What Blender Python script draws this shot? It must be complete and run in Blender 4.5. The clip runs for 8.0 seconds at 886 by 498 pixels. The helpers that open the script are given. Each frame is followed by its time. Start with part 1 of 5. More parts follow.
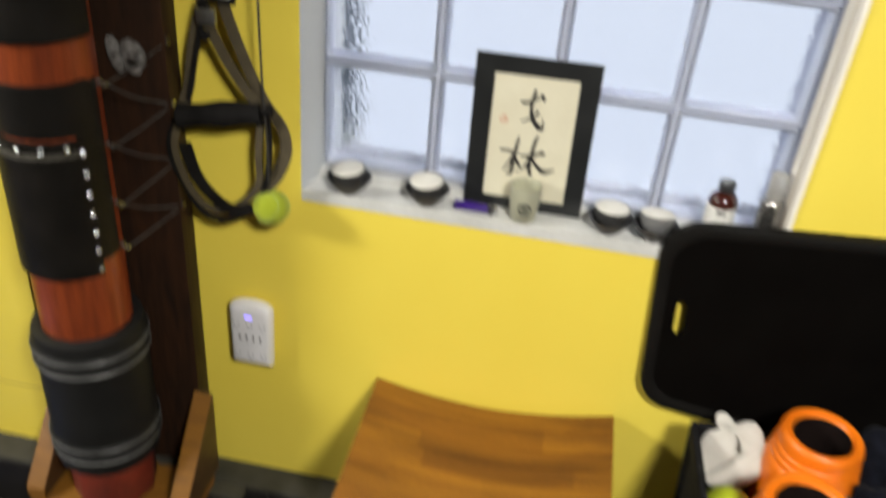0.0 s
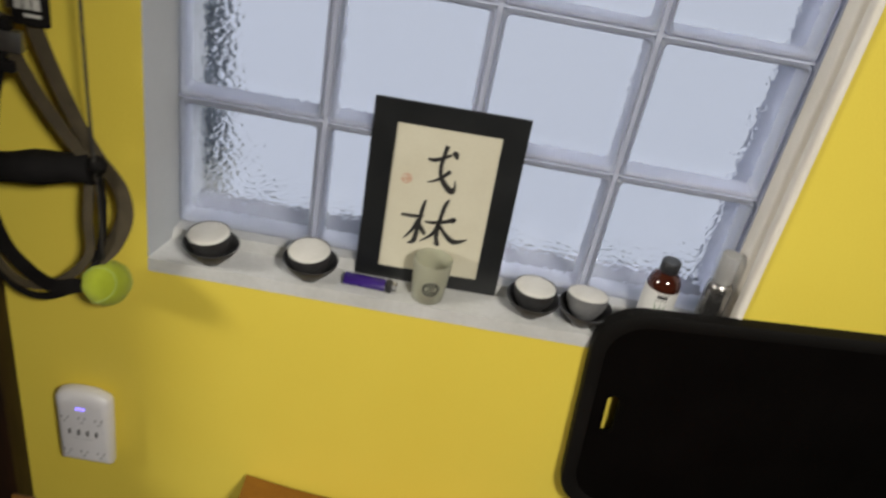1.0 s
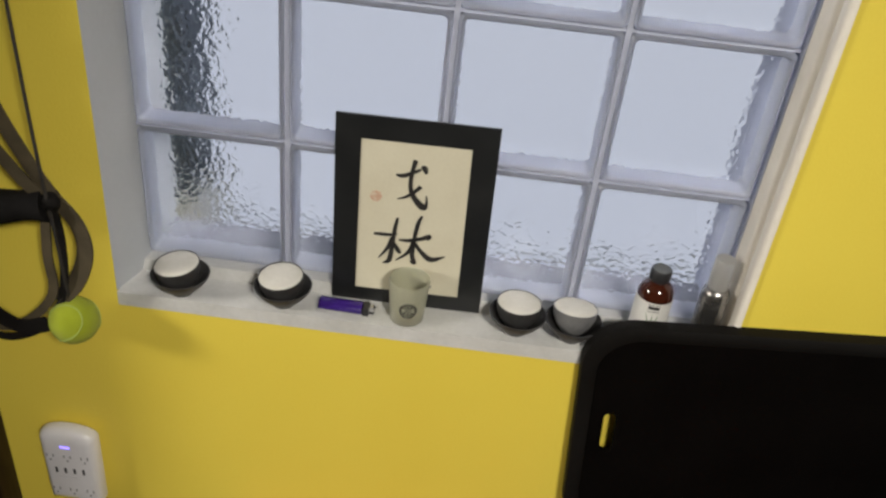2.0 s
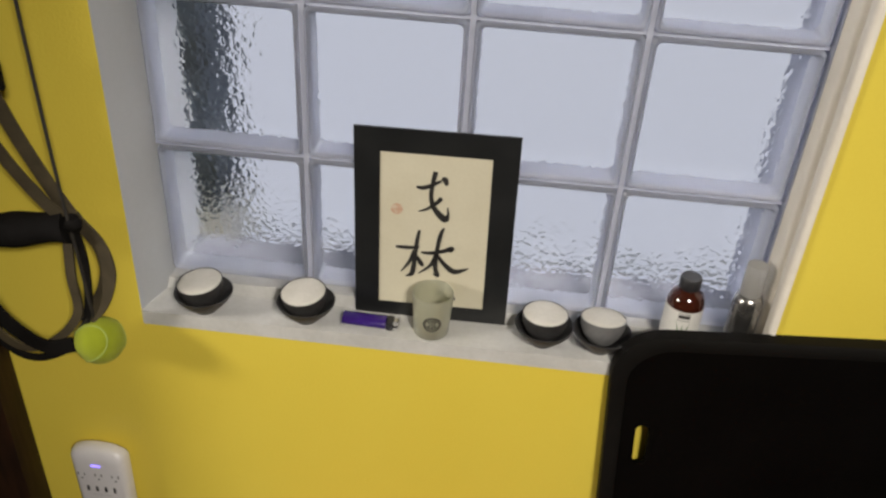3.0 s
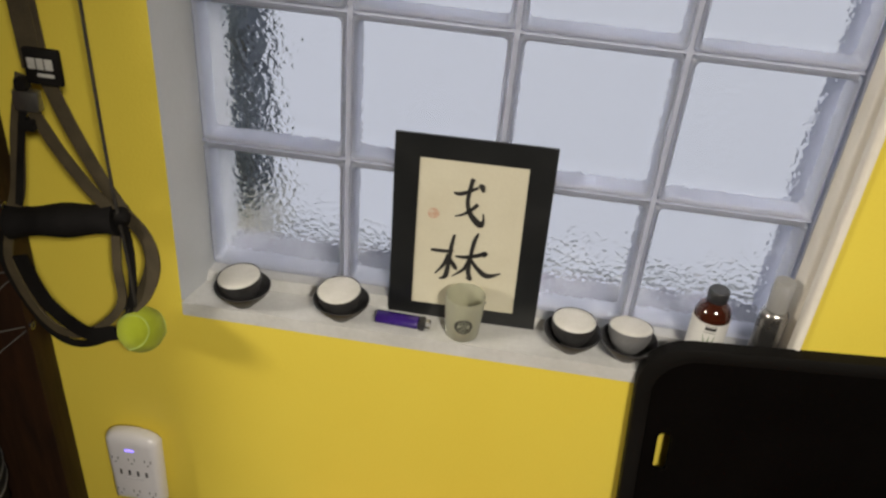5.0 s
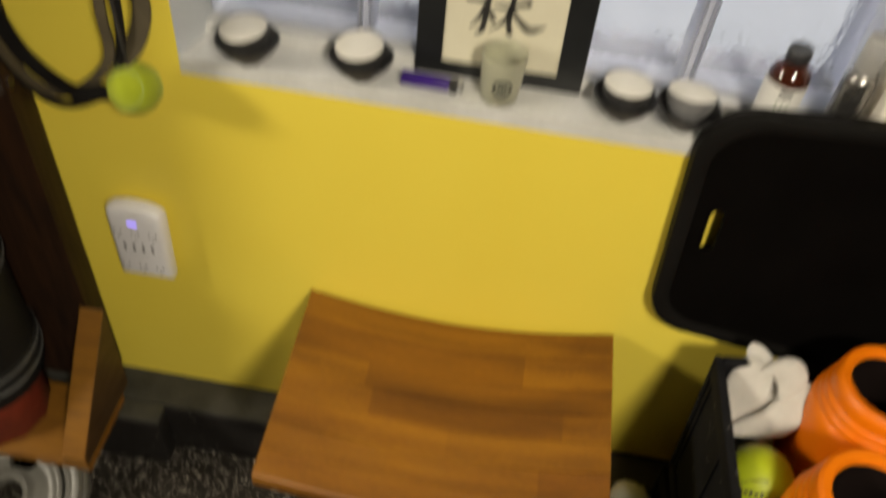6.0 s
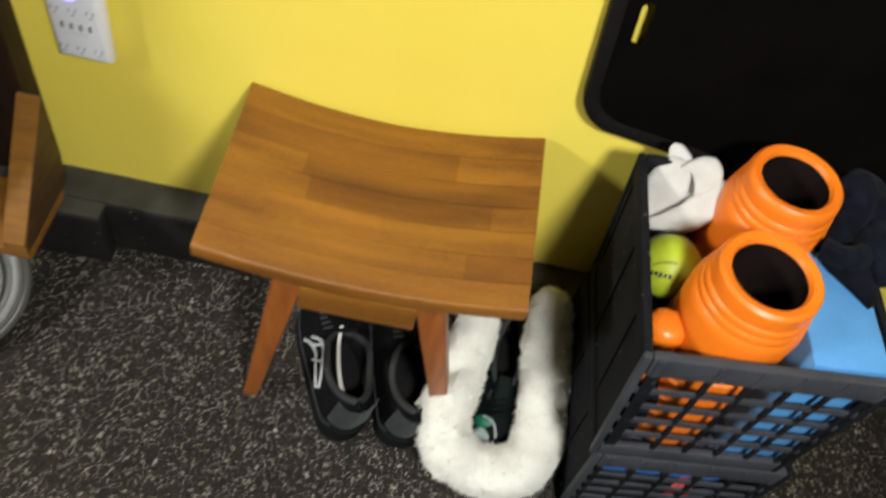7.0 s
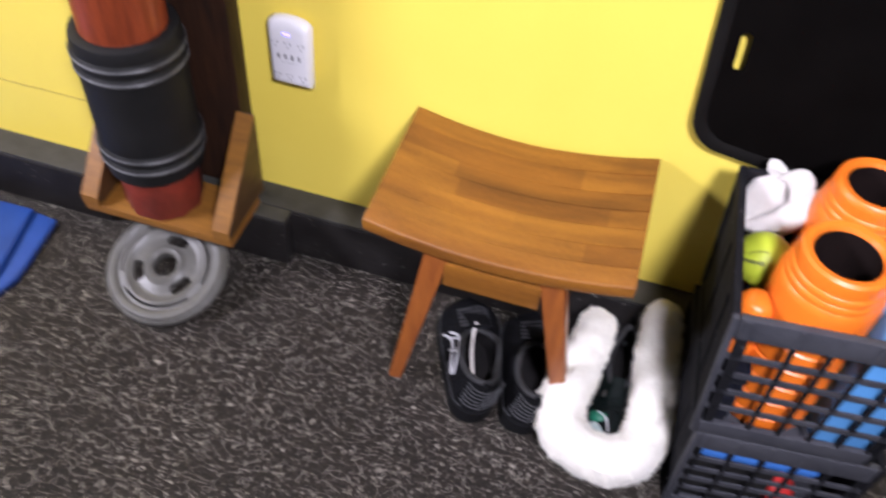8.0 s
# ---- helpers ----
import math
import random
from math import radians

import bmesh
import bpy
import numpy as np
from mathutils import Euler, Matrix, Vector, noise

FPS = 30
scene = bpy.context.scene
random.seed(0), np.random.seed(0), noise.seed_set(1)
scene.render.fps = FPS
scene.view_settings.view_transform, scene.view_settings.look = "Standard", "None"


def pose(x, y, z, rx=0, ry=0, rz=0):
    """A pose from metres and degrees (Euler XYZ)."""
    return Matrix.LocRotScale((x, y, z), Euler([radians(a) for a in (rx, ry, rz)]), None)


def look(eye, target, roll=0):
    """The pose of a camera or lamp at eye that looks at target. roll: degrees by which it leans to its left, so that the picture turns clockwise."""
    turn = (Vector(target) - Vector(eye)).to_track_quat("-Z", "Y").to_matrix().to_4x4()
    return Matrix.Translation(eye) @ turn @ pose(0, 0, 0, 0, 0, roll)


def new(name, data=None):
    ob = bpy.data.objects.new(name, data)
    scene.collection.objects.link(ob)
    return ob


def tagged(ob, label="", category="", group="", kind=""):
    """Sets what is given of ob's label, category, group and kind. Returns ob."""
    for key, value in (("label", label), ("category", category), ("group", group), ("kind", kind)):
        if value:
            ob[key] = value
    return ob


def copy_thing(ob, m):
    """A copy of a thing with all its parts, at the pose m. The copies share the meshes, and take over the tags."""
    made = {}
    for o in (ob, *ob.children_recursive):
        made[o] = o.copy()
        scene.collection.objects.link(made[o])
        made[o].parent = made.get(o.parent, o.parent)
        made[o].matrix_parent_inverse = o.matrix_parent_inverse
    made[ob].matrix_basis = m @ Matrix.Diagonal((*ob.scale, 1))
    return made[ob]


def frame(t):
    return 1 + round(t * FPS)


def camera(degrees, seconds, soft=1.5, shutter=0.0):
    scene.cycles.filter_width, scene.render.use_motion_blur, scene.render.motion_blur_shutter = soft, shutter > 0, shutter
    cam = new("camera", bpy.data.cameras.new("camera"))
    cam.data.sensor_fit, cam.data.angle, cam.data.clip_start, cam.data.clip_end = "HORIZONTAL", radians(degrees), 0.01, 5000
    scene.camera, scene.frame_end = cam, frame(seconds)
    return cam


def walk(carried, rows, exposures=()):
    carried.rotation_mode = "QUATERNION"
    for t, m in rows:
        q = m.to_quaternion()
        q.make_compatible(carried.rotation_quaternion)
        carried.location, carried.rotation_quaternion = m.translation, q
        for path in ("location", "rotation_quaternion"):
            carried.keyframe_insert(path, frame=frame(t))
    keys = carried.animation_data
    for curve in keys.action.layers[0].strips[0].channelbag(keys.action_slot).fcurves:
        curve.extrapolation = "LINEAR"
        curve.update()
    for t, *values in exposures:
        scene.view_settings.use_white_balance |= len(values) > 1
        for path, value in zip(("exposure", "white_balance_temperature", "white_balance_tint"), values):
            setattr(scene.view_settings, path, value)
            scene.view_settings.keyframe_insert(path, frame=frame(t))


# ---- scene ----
cam = camera(55.3, 8.0, soft=2.4, shutter=0.8)
PATH = [
    (0, (0.218, -1.297, 1.647), (-0.003, 0.375, 0.572), 5.5),
    (0.1, (0.196, -1.272, 1.656), (-0.018, 0.413, 0.6), 5.3),
    (0.2, (0.2, -1.244, 1.655), (-0.036, 0.448, 0.615), 5.4),
    (0.5, (0.13, -1.122, 1.654), (0.088, 0.559, 0.572), 9.2),
    (0.7, (0.138, -1.055, 1.624), (0.164, 0.634, 0.554), 11.1),
    (1, (0.149, -0.985, 1.622), (0.218, 0.699, 0.545), 11.4),
    (1.2, (0.186, -0.953, 1.621), (0.143, 0.723, 0.53), 8.5),
    (1.5, (0.186, -0.919, 1.618), (0.145, 0.737, 0.497), 7.0),
    (1.7, (0.209, -0.92, 1.623), (0.195, 0.749, 0.521), 7.2),
    (2.8, (0.255, -0.896, 1.626), (0.139, 0.779, 0.539), 3.9),
    (3, (0.255, -0.894, 1.625), (0.135, 0.779, 0.535), 3.7),
    (3.5, (0.245, -0.892, 1.62), (0.087, 0.776, 0.528), 3.6),
    (4, (0.248, -0.89, 1.623), (0.094, 0.776, 0.527), 3.6),
    (4.2, (0.248, -0.899, 1.617), (0.046, 0.771, 0.535), 3.5),
    (5.3, (0.196, -0.917, 1.656), (0.061, 0.73, 0.529), 5.7),
    (5.5, (0.172, -0.887, 1.638), (0.055, 0.684, 0.405), 6.2),
    (5.7, (0.169, -0.86, 1.587), (0.125, 0.635, 0.259), 7.7),
    (6, (0.18, -0.84, 1.54), (0.111, 0.508, 0.064), 7.4),
    (6.2, (0.193, -0.865, 1.478), (0.133, 0.468, -0.012), 8.5),
    (6.5, (0.232, -0.875, 1.503), (0.114, 0.376, -0.053), 5.4),
    (6.8, (0.241, -0.956, 1.456), (0.205, 0.31, -0.092), 10.0),
    (7, (0.225, -0.968, 1.489), (0.324, 0.188, -0.141), 15.7),
    (7.2, (0.205, -1.041, 1.492), (0.265, 0.124, -0.132), 15.5),
    (7.5, (0.226, -1.132, 1.529), (0.086, 0.055, -0.075), 8.1),
    (7.7, (0.277, -1.222, 1.543), (0.043, 0.053, 0.02), 5.8),
    (7.9, (0.309, -1.256, 1.569), (-0.014, 0.016, 0.058), 3.9),
    (8, (0.293, -1.283, 1.559), (0.012, 0.011, 0.06), 5.7),
]
EXPOSURES = [(0, 0.45, 6500, 6), (1, -0.1, 6550, 8), (1.6, -0.12, 6600, 8), (3, -0.12, 6850, 10), (4.2, -0.12, 6850, 10), (5.5, -0.06, 7250, 8), (6, 0.04, 7600, 6), (6.5, 0.36, 7000, 3), (7, 0.68, 6000, 5), (7.5, 1.05, 5650, 16), (8, 1.1, 5550, 26)]
walk(cam, [(t, look(eye, target, roll)) for t, eye, target, roll in PATH], EXPOSURES)

# ---- world and light ----
world = bpy.data.worlds.new("world")
scene.world = world
world.use_nodes = True
wn = world.node_tree.nodes
sky = wn.new("ShaderNodeTexSky")
sky.sky_type, sky.sun_disc = "NISHITA", False
sky.sun_elevation, sky.sun_rotation = radians(25), radians(200)
wn["Background"].inputs[1].default_value = 0.06
world.node_tree.links.new(sky.outputs[0], wn["Background"].inputs[0])


def area_lamp(name, eye, target, size, power, colour):
    data = bpy.data.lights.new(name, "AREA")
    data.shape, data.size, data.energy, data.color = "DISK", size, power, colour
    ob = new(name, data)
    ob.matrix_world = look(eye, target)
    return ob


area_lamp("lamp_left", (-2.4, -1.34, 2.0), (0.0, 0, 0.6), 0.5, 46, (1.0, 0.95, 0.88))
can = bpy.data.lights.new("lamp_ceiling", "SPOT")
can.energy, can.color, can.shadow_soft_size = 208, (1.0, 0.95, 0.88), 0.17
can.spot_size, can.spot_blend = radians(73), 1.0
new("lamp_ceiling", can).matrix_world = look((0.85, -1.8, 2.42), (0.31, -0.1, 0.55))


# ---- materials ----
def material(name):
    m = bpy.data.materials.new(name)
    m.use_nodes = True
    nodes, links = m.node_tree.nodes, m.node_tree.links
    return m, nodes, links, nodes["Principled BSDF"]


def rgb(c):
    return (c[0], c[1], c[2], 1)


def surf(name, c1, c2, scale=8, rough=0.5, bump=0.1, bscale=200, metal=0.0, stretch=(1, 1, 1), spread=0.0, coat=0.0, detail=6, sheen=0.0, spec=0.5):
    """A two-tone surface: large stains and fine grain in the colour, fine relief, uneven gloss; spread varies it from piece to piece."""
    m, nodes, links, bsdf = material(name)
    co = nodes.new("ShaderNodeTexCoord")
    mp = nodes.new("ShaderNodeMapping")
    mp.inputs["Scale"].default_value = stretch
    links.new(co.outputs["Object"], mp.inputs[0])
    big = nodes.new("ShaderNodeTexNoise")
    big.inputs["Scale"].default_value, big.inputs["Detail"].default_value = scale, detail
    fine = nodes.new("ShaderNodeTexNoise")
    fine.inputs["Scale"].default_value, fine.inputs["Detail"].default_value = bscale, 3
    links.new(mp.outputs[0], big.inputs[0])
    links.new(mp.outputs[0], fine.inputs[0])
    add = nodes.new("ShaderNodeMath")
    add.operation = "MULTIPLY_ADD"
    add.inputs[1].default_value = 0.35
    links.new(fine.outputs[0], add.inputs[0])
    links.new(big.outputs[0], add.inputs[2])
    ramp = nodes.new("ShaderNodeMapRange")
    ramp.inputs[1].default_value, ramp.inputs[2].default_value = 0.45, 0.9
    links.new(add.outputs[0], ramp.inputs[0])
    mix = nodes.new("ShaderNodeMix")
    mix.data_type = "RGBA"
    mix.inputs["A"].default_value, mix.inputs["B"].default_value = rgb(c1), rgb(c2)
    links.new(ramp.outputs[0], mix.inputs["Factor"])
    colour = mix.outputs["Result"]
    if spread:
        info = nodes.new("ShaderNodeObjectInfo")
        val = nodes.new("ShaderNodeMapRange")
        val.inputs[3].default_value, val.inputs[4].default_value = 1 - spread, 1 + spread
        hsv = nodes.new("ShaderNodeHueSaturation")
        links.new(info.outputs["Random"], val.inputs[0])
        links.new(val.outputs[0], hsv.inputs["Value"])
        links.new(colour, hsv.inputs["Color"])
        colour = hsv.outputs[0]
    links.new(colour, bsdf.inputs["Base Color"])
    gloss = nodes.new("ShaderNodeMapRange")
    gloss.inputs[3].default_value, gloss.inputs[4].default_value = max(rough - 0.08, 0.02), min(rough + 0.12, 1)
    links.new(big.outputs[0], gloss.inputs[0])
    links.new(gloss.outputs[0], bsdf.inputs["Roughness"])
    bsdf.inputs["Metallic"].default_value = metal
    bsdf.inputs["Coat Weight"].default_value = coat
    bsdf.inputs["Sheen Weight"].default_value = sheen
    bsdf.inputs["Specular IOR Level"].default_value = spec
    if bump:
        bp = nodes.new("ShaderNodeBump")
        bp.inputs["Strength"].default_value, bp.inputs["Distance"].default_value = bump, 0.002
        links.new(fine.outputs[0], bp.inputs["Height"])
        links.new(bp.outputs[0], bsdf.inputs["Normal"])
    return m


def ripple_glass(name):
    """Clear pressed glass with a pebbled inner face."""
    m, nodes, links, bsdf = material(name)
    bsdf.inputs["Base Color"].default_value = (0.93, 0.95, 1, 1)
    bsdf.inputs["Transmission Weight"].default_value = 1
    bsdf.inputs["Roughness"].default_value = 0.06
    bsdf.inputs["IOR"].default_value = 1.5
    co = nodes.new("ShaderNodeTexCoord")
    no = nodes.new("ShaderNodeTexNoise")
    no.inputs["Scale"].default_value, no.inputs["Detail"].default_value = 140, 1.5
    info = nodes.new("ShaderNodeObjectInfo")
    shift = nodes.new("ShaderNodeVectorMath")
    shift.operation = "MULTIPLY_ADD"
    shift.inputs[1].default_value = (5, 3, 7)
    links.new(info.outputs["Random"], shift.inputs[0])
    links.new(co.outputs["Object"], shift.inputs[2])
    links.new(shift.outputs[0], no.inputs[0])
    broad = nodes.new("ShaderNodeTexNoise")
    broad.inputs["Scale"].default_value, broad.inputs["Detail"].default_value = 14, 1
    links.new(shift.outputs[0], broad.inputs[0])
    fade = nodes.new("ShaderNodeMapRange")
    for k, v in enumerate((0.40, 0.64, 0.30, 1.0)):
        fade.inputs[k + 1].default_value = v
    links.new(broad.outputs[0], fade.inputs[0])
    height = nodes.new("ShaderNodeMath")
    height.operation = "MULTIPLY"
    links.new(no.outputs[0], height.inputs[0])
    links.new(fade.outputs[0], height.inputs[1])
    bp = nodes.new("ShaderNodeBump")
    bp.inputs["Strength"].default_value, bp.inputs["Distance"].default_value = 0.17, 0.006
    links.new(height.outputs[0], bp.inputs["Height"])
    links.new(bp.outputs[0], bsdf.inputs["Normal"])
    return m


def clear(name, colour, rough, weight=1.0, ior=1.45):
    m, nodes, links, bsdf = material(name)
    bsdf.inputs["Base Color"].default_value = rgb(colour)
    bsdf.inputs["Transmission Weight"].default_value = weight
    bsdf.inputs["Roughness"].default_value = rough
    bsdf.inputs["IOR"].default_value = ior
    return m


def glow(name, colour, power):
    m, nodes, links, bsdf = material(name)
    bsdf.inputs["Base Color"].default_value = (0, 0, 0, 1)
    bsdf.inputs["Emission Color"].default_value = rgb(colour)
    bsdf.inputs["Emission Strength"].default_value = power
    return m


def speckled_rubber(name):
    """Black crumb-rubber flooring with pale flecks of two sizes."""
    m, nodes, links, bsdf = material(name)
    co = nodes.new("ShaderNodeTexCoord")
    warp = nodes.new("ShaderNodeTexNoise")
    warp.inputs["Scale"].default_value = 60
    links.new(co.outputs["Object"], warp.inputs[0])
    bend = nodes.new("ShaderNodeMix")
    bend.data_type, bend.blend_type = "RGBA", "LINEAR_LIGHT"
    bend.inputs["Factor"].default_value = 0.02
    grain = nodes.new("ShaderNodeMapping")
    grain.inputs["Rotation"].default_value, grain.inputs["Scale"].default_value = (0, 0, 0.3), (0.55, 1, 1)
    links.new(co.outputs["Object"], grain.inputs[0])
    links.new(grain.outputs[0], bend.inputs["A"])
    links.new(warp.outputs["Color"], bend.inputs["B"])
    colour = None
    for size, share, tone in ((455, 0.052, (0.50, 0.46, 0.39, 1)), (560, 0.16, (0.044, 0.036, 0.026, 1))):
        cells = nodes.new("ShaderNodeTexVoronoi")
        cells.inputs["Scale"].default_value = size
        links.new(bend.outputs["Result"], cells.inputs["Vector"])
        split = nodes.new("ShaderNodeSeparateColor")
        links.new(cells.outputs["Color"], split.inputs[0])
        pick = nodes.new("ShaderNodeMath")
        pick.operation = "LESS_THAN"
        pick.inputs[1].default_value = share
        links.new(split.outputs[0], pick.inputs[0])
        mix = nodes.new("ShaderNodeMix")
        mix.data_type = "RGBA"
        if colour is None:
            mix.inputs["A"].default_value = (0.0088, 0.0068, 0.0048, 1)
        else:
            links.new(colour, mix.inputs["A"])
        mix.inputs["B"].default_value = tone
        links.new(pick.outputs[0], mix.inputs["Factor"])
        colour = mix.outputs["Result"]
    dust = nodes.new("ShaderNodeTexNoise")
    dust.inputs["Scale"].default_value = 3
    links.new(co.outputs["Object"], dust.inputs[0])
    hsv = nodes.new("ShaderNodeHueSaturation")
    rng = nodes.new("ShaderNodeMapRange")
    rng.inputs[3].default_value, rng.inputs[4].default_value = 0.7, 1.35
    links.new(dust.outputs[0], rng.inputs[0])
    links.new(rng.outputs[0], hsv.inputs["Value"])
    links.new(colour, hsv.inputs["Color"])
    links.new(hsv.outputs[0], bsdf.inputs["Base Color"])
    bsdf.inputs["Roughness"].default_value = 0.75
    bsdf.inputs["Specular IOR Level"].default_value = 0.25
    bp = nodes.new("ShaderNodeBump")
    bp.inputs["Strength"].default_value, bp.inputs["Distance"].default_value = 0.3, 0.002
    links.new(warp.outputs[0], bp.inputs["Height"])
    links.new(bp.outputs[0], bsdf.inputs["Normal"])
    return m


YELLOW = surf("yellow_paint", (0.89, 0.72, 0.102), (0.85, 0.67, 0.084), 3, 0.42, 0.25, 260)
JOINT = surf("dirty_yellow_joint", (0.45, 0.33, 0.06), (0.30, 0.22, 0.05), 40, 0.7)
BLACKPAINT = surf("black_curb_paint", (0.009, 0.0075, 0.007), (0.018, 0.016, 0.015), 14, 0.6, 0.5, 120, spec=0.25)
LEDGE = surf("dusty_grey_paint", (0.024, 0.0235, 0.019), (0.055, 0.053, 0.045), 20, 0.6, 0.5, 150)
FLOORING = speckled_rubber("speckled_rubber")
# kept dark so the unseen walls bounce little light back
ROOMDARK = surf("dark_unseen_wall", (0.16, 0.15, 0.14), (0.12, 0.115, 0.11), 2, 0.7, 0.2, 120)
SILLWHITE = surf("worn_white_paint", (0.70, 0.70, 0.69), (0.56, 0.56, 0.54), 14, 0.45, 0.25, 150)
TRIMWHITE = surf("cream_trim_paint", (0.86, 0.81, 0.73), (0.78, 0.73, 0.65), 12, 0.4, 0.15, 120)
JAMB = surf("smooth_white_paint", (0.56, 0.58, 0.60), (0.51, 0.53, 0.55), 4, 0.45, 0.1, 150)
MORTAR = surf("pale_mortar", (0.52, 0.55, 0.67), (0.45, 0.48, 0.60), 40, 0.7, 0.4, 200)
BLOCKGLASS = surf("block_edge_glass", (0.80, 0.83, 0.93), (0.70, 0.74, 0.86), 30, 0.3, 0.2, 90, coat=0.3)
BLOCKGLASS.node_tree.nodes["Principled BSDF"].inputs["Transmission Weight"].default_value = 0.8
PANE = ripple_glass("pebbled_glass")
DAY = glow("daylight", (0.80, 0.83, 0.92), 0.85)
OUTDARK = surf("dark_outdoor_wall", (0.08, 0.105, 0.15), (0.05, 0.07, 0.10), 6, 0.8)
OUTSILL = surf("dimming_outer_sill", (0.40, 0.41, 0.46), (0.28, 0.29, 0.33), 30, 0.8)
OUTPALE = surf("pale_outdoor_concrete", (0.66, 0.68, 0.72), (0.52, 0.54, 0.58), 18, 0.8)
TEAK = surf("oiled_teak", (0.335, 0.136, 0.013), (0.125, 0.040, 0.0045), 1.7, 0.42, 0.08, 60, stretch=(1.1, 11, 11), spread=0.06, coat=0.0, detail=4)
TEAKDARK = surf("dark_oiled_teak", (0.265, 0.098, 0.010), (0.100, 0.031, 0.004), 1.7, 0.42, 0.08, 60, stretch=(1.1, 11, 11), spread=0.06, coat=0.0, detail=4)
TEAKLEG = surf("oiled_teak_leg", (0.36, 0.11, 0.017), (0.22, 0.06, 0.011), 7, 0.38, 0.12, 60, stretch=(9, 9, 1.2), coat=0.1)
PINE = surf("varnished_pine", (0.26, 0.115, 0.016), (0.17, 0.069, 0.010), 8, 0.4, 0.12, 70, stretch=(1.5, 9, 9))
# pine darkened to carry the shade on the gusset's side face
GUSSET = surf("shade_darkened_pine", (0.085, 0.042, 0.014), (0.050, 0.024, 0.008), 8, 0.5, 0.12, 70, stretch=(9, 2, 6))
DARKWOOD = surf("dark_stained_board", (0.034, 0.013, 0.005), (0.011, 0.0045, 0.002), 8, 0.6, 0.15, 60, stretch=(9, 9, 1.2), spec=0.3)
MAHOGANY = surf("red_stained_trunk", (0.29, 0.058, 0.016), (0.17, 0.029, 0.009), 9, 0.36, 0.12, 60, stretch=(9, 9, 1.1), coat=0.1)
RUBBER = surf("black_rubber", (0.0085, 0.0083, 0.0083), (0.0145, 0.0142, 0.014), 12, 0.55, 0.2, 180, spec=0.22)
RINGGREY = surf("grey_ring_highlight", (0.060, 0.060, 0.062), (0.13, 0.13, 0.13), 25, 0.4, 0.1, 180)
LEATHER = surf("black_leather", (0.005, 0.0042, 0.0036), (0.011, 0.009, 0.0075), 18, 0.5, 0.4, 260, spec=0.25)
STEEL = surf("bright_steel", (0.75, 0.75, 0.76), (0.6, 0.6, 0.62), 30, 0.22, 0.05, 200, metal=1.0)
BRUSHED = surf("brushed_metal", (0.42, 0.42, 0.42), (0.30, 0.30, 0.30), 30, 0.45, 0.05, 200, metal=1.0)
IRON = surf("grey_enamel_iron", (0.125, 0.121, 0.108), (0.085, 0.082, 0.072), 20, 0.38, 0.2, 120)
CLASP = surf("mottled_pewter", (0.42, 0.41, 0.40), (0.07, 0.065, 0.06), 70, 0.4, 0.8, 120, metal=0.4)
BANDGREY = surf("grey_leather_edge", (0.085, 0.078, 0.064), (0.045, 0.041, 0.034), 60, 0.6, 0.4, 300)
CORD = surf("grey_cord", (0.085, 0.078, 0.07), (0.04, 0.037, 0.034), 60, 0.7, 0.4, 400)
BLACKCORD = surf("black_cord", (0.02, 0.018, 0.016), (0.04, 0.036, 0.03), 60, 0.7, 0.4, 400)
WEBBING = surf("olive_webbing", (0.088, 0.068, 0.036), (0.050, 0.038, 0.020), 30, 0.75, 0.6, 500)
BLACKWEB = surf("black_webbing", (0.007, 0.006, 0.006), (0.014, 0.013, 0.012), 30, 0.75, 0.6, 500, spec=0.12)
GRIP = surf("black_foam_grip", (0.006, 0.0055, 0.0055), (0.012, 0.011, 0.011), 40, 0.8, 0.5, 300, spec=0.12)
PALETHREAD = surf("pale_print", (0.55, 0.54, 0.50), (0.40, 0.39, 0.36), 60, 0.7, 0.1)
FELT = surf("yellow_felt", (0.40, 0.47, 0.02), (0.32, 0.38, 0.015), 40, 0.95, 0.9, 700, sheen=0.1)
SEAM = surf("pale_seam", (0.42, 0.52, 0.12), (0.34, 0.42, 0.1), 40, 0.8)
PLASTIC = surf("white_plastic", (0.76, 0.75, 0.78), (0.71, 0.70, 0.73), 10, 0.3, 0.03)
GREYSLOT = surf("grey_socket", (0.28, 0.28, 0.29), (0.22, 0.22, 0.23), 20, 0.5, 0)
SLOT = surf("dark_slot", (0.02, 0.02, 0.022), (0.04, 0.04, 0.04), 20, 0.5, 0)
LED = glow("blue_violet_led", (0.22, 0.16, 1.0), 3.0)
FOAM = surf("black_lid_plastic", (0.0022, 0.0018, 0.0016), (0.0036, 0.003, 0.0027), 9, 0.65, 0.3, 300, spec=0.03)
# rim a little paler than the lid's panel
LIDRIM = surf("paler_black_lid_rim", (0.0058, 0.0053, 0.0048), (0.0085, 0.0078, 0.0072), 14, 0.6, 0.3, 300, spec=0.1)
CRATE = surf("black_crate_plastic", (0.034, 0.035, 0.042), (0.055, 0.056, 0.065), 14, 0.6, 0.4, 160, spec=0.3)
# darker copy of the crate plastic, with the shade in its colour
CRATESHADE = surf("shaded_crate_plastic", (0.007, 0.007, 0.008), (0.015, 0.015, 0.017), 14, 0.75, 0.5, 160, spec=0.06)
